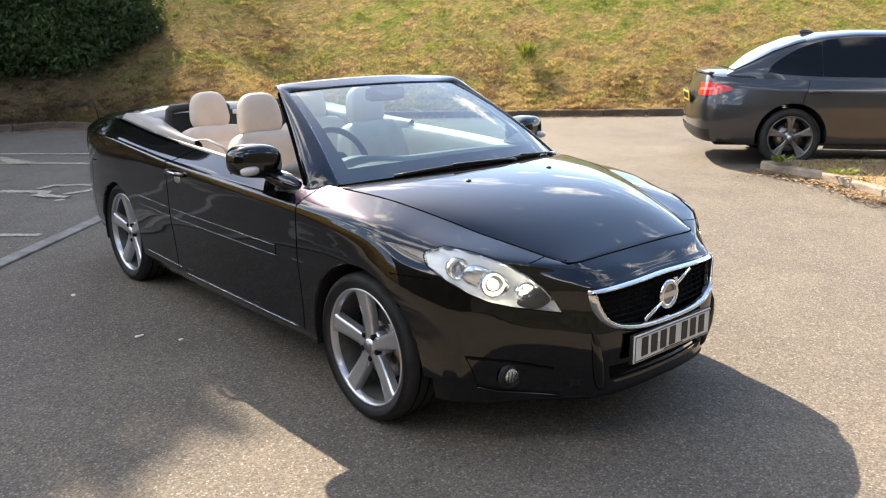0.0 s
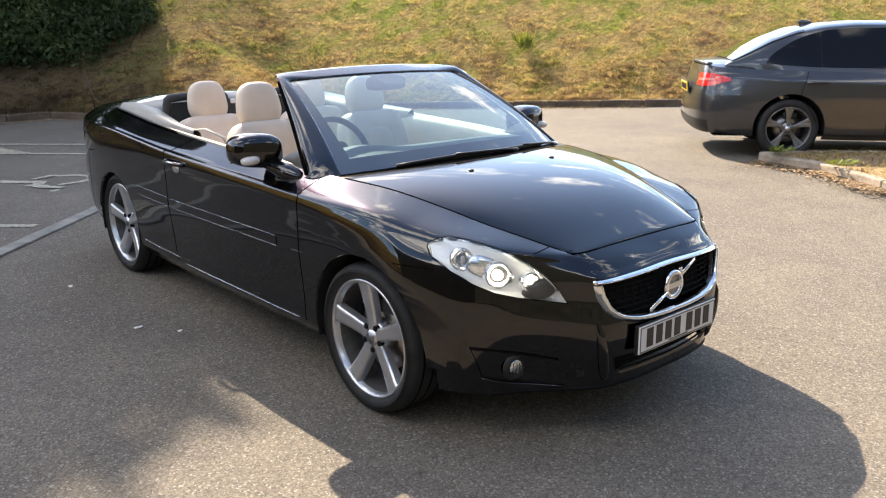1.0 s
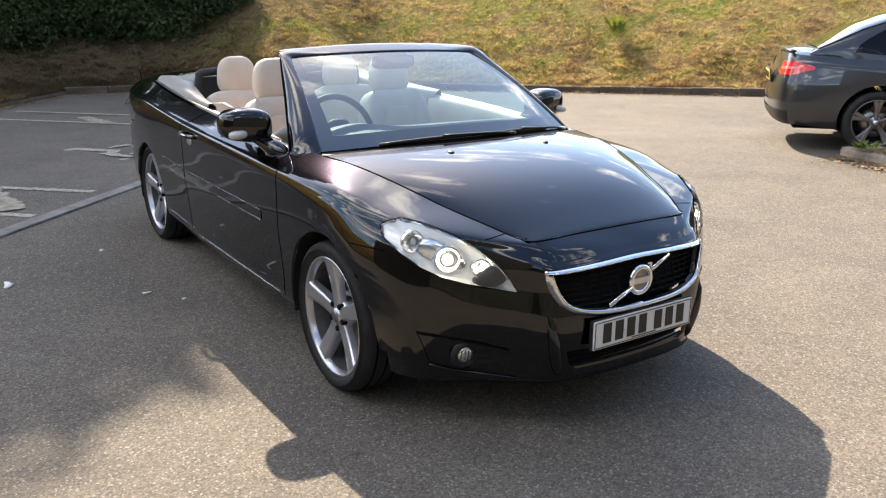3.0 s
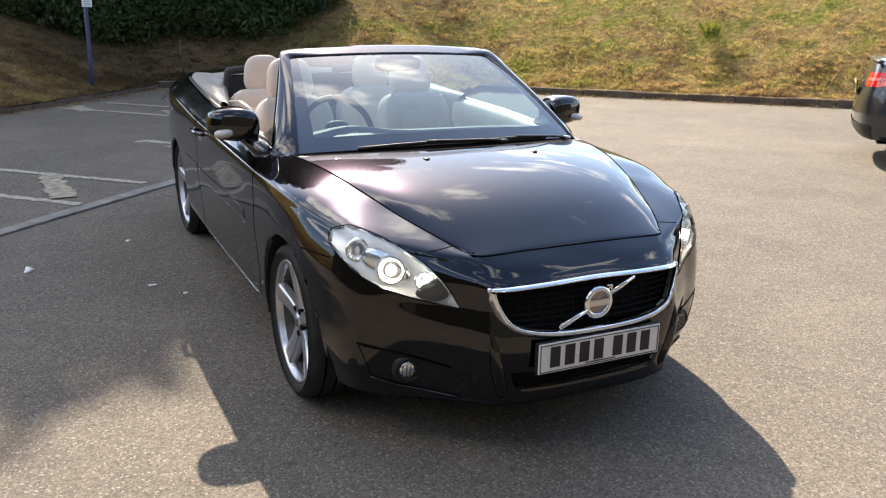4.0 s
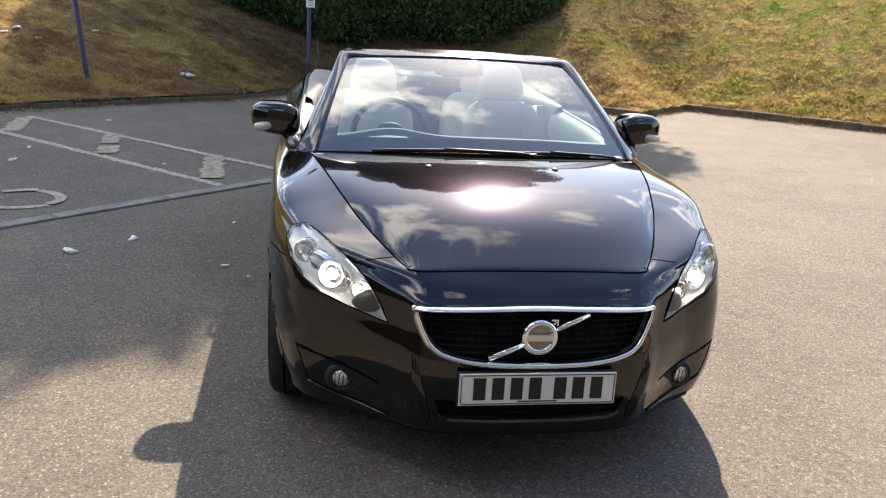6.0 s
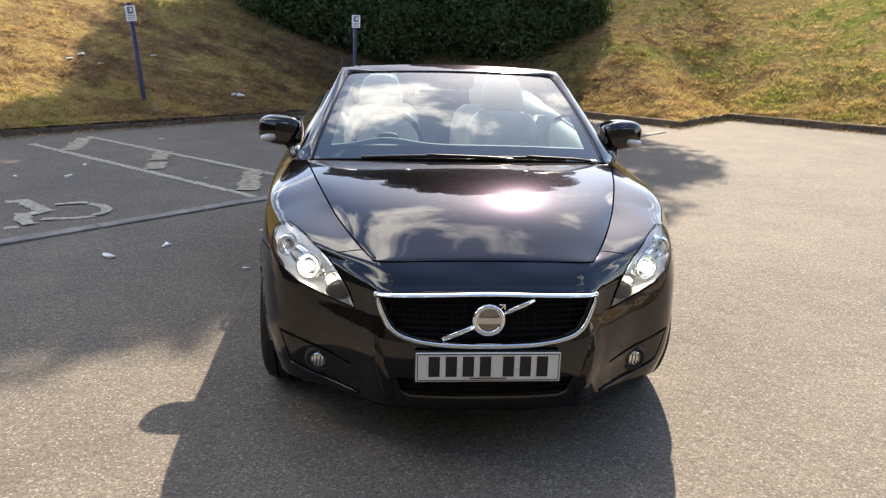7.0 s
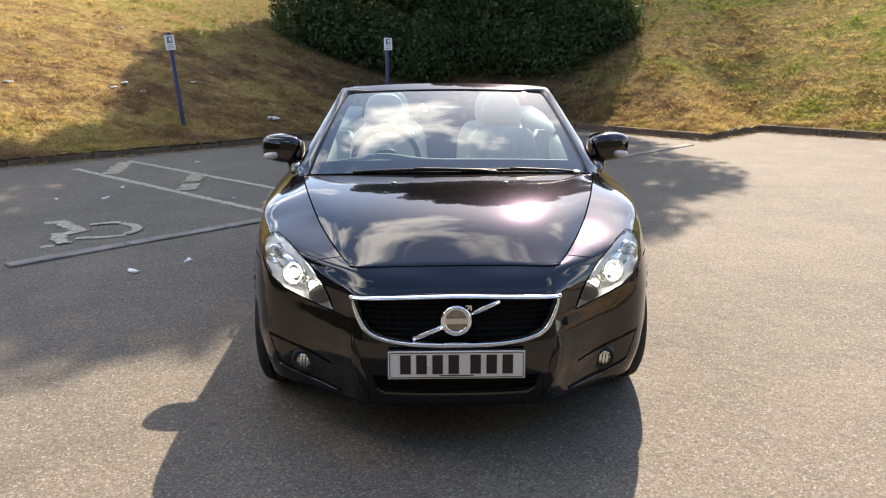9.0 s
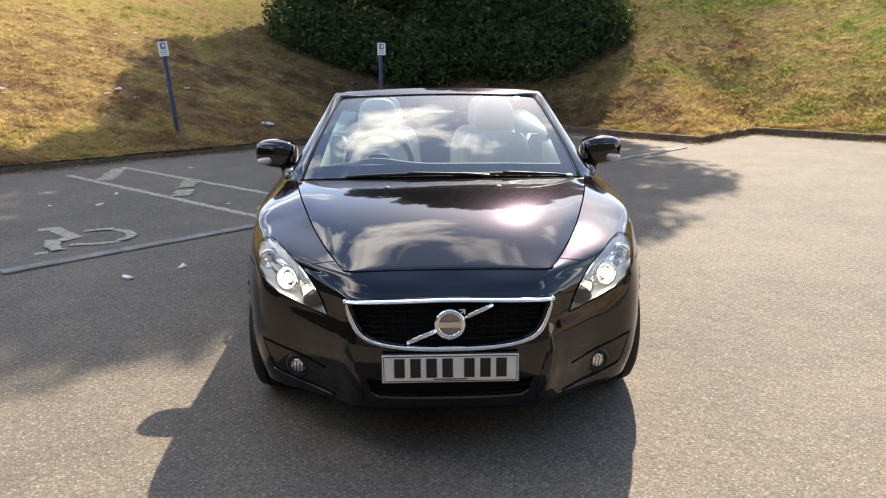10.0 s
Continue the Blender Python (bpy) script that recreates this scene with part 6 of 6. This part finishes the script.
for at, r, n, h in (((9.85, 9.25), .16, 70, .36), ((7.5, 10.6), .25, 50, .06), ((10.7, 7.35), .22, 45, .06), ((8.1, 9.5), .25, 40, .05), ((6.05, 1.75), .12, 40, .10), ((5.75, .95), .10, 30, .08)):
    weed_clump(at, r, n, h)


# ---------------------------------------------------------------- bush and trees
def leaf_crown(name, blobs, count, size, material, parent, label=""):
    """Leaves strewn through ellipsoid clumps, denser to the outside."""
    vols = np.array([b[1][0] * b[1][1] + b[1][1] * b[1][2] + b[1][0] * b[1][2] for b in blobs], float)
    pick = rng.choice(len(blobs), count, p=vols / vols.sum())
    c = np.array([b[0] for b in blobs], float)[pick]
    r = np.array([b[1] for b in blobs], float)[pick]
    v = rng.normal(size=(count, 3))
    v /= np.linalg.norm(v, axis=1)[:, None]
    rad = rng.uniform(.45, 1.0, count) ** .5
    lump = np.array([noise.noise(tuple(x)) for x in (v * 2.3 + c * .7)])
    p = c + v * r * (rad * (1 + .32 * lump))[:, None]
    a = rng.normal(size=(count, 3))
    a /= np.linalg.norm(a, axis=1)[:, None]
    b = np.cross(a, rng.normal(size=(count, 3)))
    b /= np.linalg.norm(b, axis=1)[:, None]
    s = size * rng.uniform(.55, 1.35, count)[:, None]
    verts = np.stack([p - a * s, p + b * s * .42 + a * s * .1, p + a * s, p - b * s * .42 + a * s * .1], 1).reshape(-1, 3)
    faces = np.arange(count * 4).reshape(-1, 4)
    return mesh_of(name, verts, faces.tolist(), material, parent, label, smooth=False)


def limb(p0, p1, r0, r1, parent, name="limb"):
    a, b = Vector(p0), Vector(p1)
    pts = [a.lerp(b, t) + Vector((noise.noise((t * 3, a.x, a.y)), noise.noise((t * 3, a.y, a.z + 5)), 0)) * .12 * (b - a).length * .3 for t in np.linspace(0, 1, 7)]
    return tube(name, pts, [r0 + (r1 - r0) * t for t in np.linspace(0, 1, 7)], M_BARK, parent, n=9)


rng = np.random.default_rng(11)
bush = thing("bush", "large dense dark evergreen bush on the bank, in shade", "bush")
bb = []
for i in range(130):
    t = rng.uniform(-1, 1)
    x = .45 + t * 3.5
    y = 15.6 - .3 * t + (rng.uniform(-1.0, -.3) if i % 3 == 0 else rng.uniform(-.6, 1.4))
    bb.append(((x, y, bank_z(x, y) + (rng.uniform(.1, .5) if i % 3 == 0 else rng.uniform(.4, 4.2))), (rng.uniform(.55, .9), rng.uniform(.6, .9), rng.uniform(.5, .85))))
leaf_crown("foliage", bb, 210000, .056, M_LEAF, bush)
for i in range(5):
    x = -2 + i * 1.2
    limb((x, 16.2, bank_z(x, 16.2) - .2), (x + rng.uniform(-.4, .4), 16.3, bank_z(x, 16.2) + 2.4), .06, .02, bush, "stem")


def tree(base, blobs, count, trunk_r, label, size=.105):
    t = thing("tree", label, "tree")
    bz = Vector(base)
    cz = np.mean([b[0] for b in blobs], axis=0)
    top = Vector(cz)
    limb(bz, top, trunk_r, trunk_r * .35, t, "trunk")
    for c, r in blobs[::2]:
        limb(bz.lerp(top, rng.uniform(.35, .8)), c, trunk_r * .3, trunk_r * .08, t)
    leaf_crown("crown", blobs, count, size, M_LEAF2, t)
    return t


def crown_blobs(c, r, n, s):
    out = []
    for i in range(n):
        v = rng.normal(size=3)
        v /= np.linalg.norm(v)
        q = rng.uniform(.35, 1.0) ** .6
        out.append(((c[0] + v[0] * r[0] * q, c[1] + v[1] * r[1] * q, c[2] + v[2] * r[2] * q), tuple(s * rng.uniform(.7, 1.3) * k for k in (1, 1, .75))))
    return out


rng = np.random.default_rng(23)
tree((.9, 18.2, 2.6), crown_blobs((1.9, 17.0, 8.75), (3.7, 2.3, 3.5), 60, 1.15) + crown_blobs((-1.9, 16.9, 5.9), (1.5, 1.1, 1.1), 10, .85) + crown_blobs((-1.4, 17.0, 7.9), (1.2, 1.2, 1.2), 10, .85) + crown_blobs((-2.5, 17.0, 8.3), (.7, .6, .6), 8, .5) + crown_blobs((2.1, 16.9, 12.30), (2.0, .8, .72), 24, .58), 140000, .36, "tall broad-leaved tree behind the bush on the bank")

# ---------------------------------------------------------------- sign posts
def sign_post(base, top):
    e = thing("sign_post", "blue painted post with a small white parking sign, leaning", "sign post", group="parking sign posts")
    a, b = Vector(base), Vector(top)
    tube("post", [a - (b - a) * .15, a, b], .034, M_POST, e, n=10)
    d = (b - a).normalized()
    c = a + (b - a) * .90
    m = Matrix.Translation(c + Vector((.02, -.045, 0))) @ Matrix.Rotation(math.atan2(d.x, d.z), 4, "Y")
    boxes("sign_board", [((.15, .006, .22), m)], M_SIGN, e, bevel=.002)
    boxes("sign_symbol", [((.085, .003, .10), m @ pose(.0, -.0045, .045))], M_SIGNBLUE, e, bevel=0)
    boxes("sign_symbol", [((.03, .003, .05), m @ pose(.012, -.0065, .05))], M_SIGN, e, bevel=0)
    for dz in (-.03, -.055, -.08):
        boxes("sign_text_bar", [((.10, .003, .009), m @ pose(0, -.0045, dz))], M_SIGNBLUE, e, bevel=0)
    return e


sign_post((-3.935, 9.36, .21), (-4.083, 9.38, 1.71))
sign_post((-.86, 12.0, .28), (-.845, 12.0, 1.66))

# ---------------------------------------------------------------- litter
def litter(name, at, size, material, label, z=None, squash=.20):
    zz = (bank_z(*at) if kerb_dist(*at)[0] > 0 else ground_z(*at)) if z is None else z
    seed = at[0] * 3.1 + at[1]

    def crumple(p):
        return p * (1 + .9 * noise.noise((p.x * 30 + seed, p.y * 30, p.z * 50)))
    ob = blob(name, (at[0], at[1], zz + size * squash * .42), (size, size * .6, size * squash), material, None, "", e=.6, nu=12, nv=8, m=pose(0, 0, 0, 0, 0, seed * 77 % 360), warp=crumple)
    return tagged(ob, label, "litter")


for at, s in (((-2.18, 1.77), .10), ((-1.87, 2.05), .085), ((-1.28, 2.50), .035), ((-3.50, 5.29), .06), ((-3.43, 4.62), .09), ((-3.93, 4.61), .05), ((-3.2, 7.3), .06), ((-1.09, 1.35), .03), ((-1.24, 1.535), .045), ((-2.1, 4.6), .04)):
    litter("paper_scrap", at, s, M_PAPER, "crumpled white scrap of paper on the asphalt")
litter("red_scrap", (-2.28, .05), .05, M_REDLIT, "small red scrap of litter on the asphalt")
for at, s in (((-5.09, 10.18), .17), ((-4.79, 10.08), .10), ((-5.20, 9.95), .11), ((-4.17, 10.87), .10), ((-3.41, 9.34), .09), ((-6.55, 9.29), .13), ((-5.79, 12.27), .09), ((-5.53, 12.57), .08)):
    litter("paper_scrap", at, s, M_PAPER, "white litter lying in the grass of the bank")
bottle = thing("plastic_bottle", "clear plastic bottle lying on the grass", "bottle", at=pose(-2.70, 10.28, bank_z(-2.70, 10.28) + .04, 0, 0, -20))
lathe("bottle_body", [(0, -.11), (.03, -.108), (.033, -.09), (.033, .04), (.013, .085), (.013, .10)], M_CLEARPLASTIC, bottle, n=16)
lathe("bottle_cap", [(.015, .092), (.016, .11), (0, .112)], M_PAPER, bottle, n=14)
blob("bottle_label", (-.02, 0, 0), (.07, .068, .068), M_SIGNBLUE, bottle, e=.8, nu=14, nv=8)

# fallen leaves along the kerb and the traffic island
def leaf_litter(count, place):
    verts, faces = [], []
    for i in range(count):
        x, y, z = place()
        a = rng.uniform(0, 2 * math.pi)
        s = rng.uniform(.010, .026)
        c, q = math.cos(a) * s, math.sin(a) * s
        k = len(verts)
        t = rng.uniform(0, .012, 4)
        verts += [(x - c, y - q, z + .004 + t[0]), (x + q * .6, y - c * .6, z + .004 + t[1]), (x + c, y + q, z + .004 + t[2]), (x - q * .6, y + c * .6, z + .004 + t[3])]
        faces.append((k, k + 1, k + 2, k + 3))
    return tagged(mesh_of("leaf_litter", verts, faces, M_DIRT, smooth=False), "dry brown fallen leaves along the kerb", "leaves", kind="stuff")


ISL = [(6.13, 2.0), (5.95, 1.2), (5.42, .36), (4.85, -.75), (4.5, -2.0), (9.2, -5.0), (11.0, -3.4), (6.75, 1.70)]


def island_place():
    if rng.uniform() < .5:
        i = int(rng.integers(0, 4))
        t = rng.uniform()
        x = ISL[i][0] + (ISL[i + 1][0] - ISL[i][0]) * t - abs(rng.normal(.05, .16))
        y = ISL[i][1] + (ISL[i + 1][1] - ISL[i][1]) * t + rng.normal(0, .05)
        return x, y, 0
    a, b = ksum[int(rng.integers(0, len(ksum) - 2))]
    p = a.lerp(b, rng.uniform())
    o = (p - bank_ctr).normalized()
    d = -abs(rng.normal(0, .15)) - .05
    return p.x + o.x * d, p.y + o.y * d, 0


leaf_litter(9000, island_place)
island = thing("traffic_island", "low kerbed island with dry grass", "traffic island", kind="structure")
iv = [(x, y, .066) for x, y in ISL]
mesh_of("island_turf", [*iv, (7.3, -1.2, .12)], [(i, (i + 1) % 8, 8) for i in range(8)], M_DRYEARTH, island)
for i in range(8):
    a, b = Vector((*ISL[i], 0)), Vector((*ISL[(i + 1) % 8], 0))
    n = max(1, round((b - a).length / .6))
    d = (b - a) / n
    for j in range(n):
        c = a + d * (j + .5)
        bm = bmesh.new()
        box(bm, (d.length - .006, .12, .22), Matrix.Identity(4), .015, 2)
        ob = part("kerbstone", bm, M_KERB_NEW, island, smooth=False)
        ob.matrix_local = pose(c.x, c.y, -.028 + .006 * rng.normal(), .8 * rng.normal(), 0, math.degrees(math.atan2(d.y, d.x)))


ig = np.column_stack([rng.uniform(4.6, 7.6, 7000), rng.uniform(-2.2, 1.9, 7000), np.full(7000, .070)])
ig = ig[[inside(ISL, x, y) for x, y, z in ig]]
blades("island_grass", ig, rng.uniform(.4, 1.1, len(ig)), .055, .004, M_BLADE, "dry grass growing on the island", "grass")

# plain dark walls, added out of view to cut sky light and darken reflections
for name, size, at in (("west_light_block", (.3, 29, 3.4), (-8.8, -11.5, 1.7)), ("south_light_block", (30, .3, 7.0), (6.4, -9.0, 3.5))):
    bm = bmesh.new()
    box(bm, size, pose(*at), .02, 1)
    tagged(ob_from(name, bm, M_ADDED_WALL, smooth=False), "plain dark wall added out of view to cut sky light and darken reflections", "wall", kind="structure")
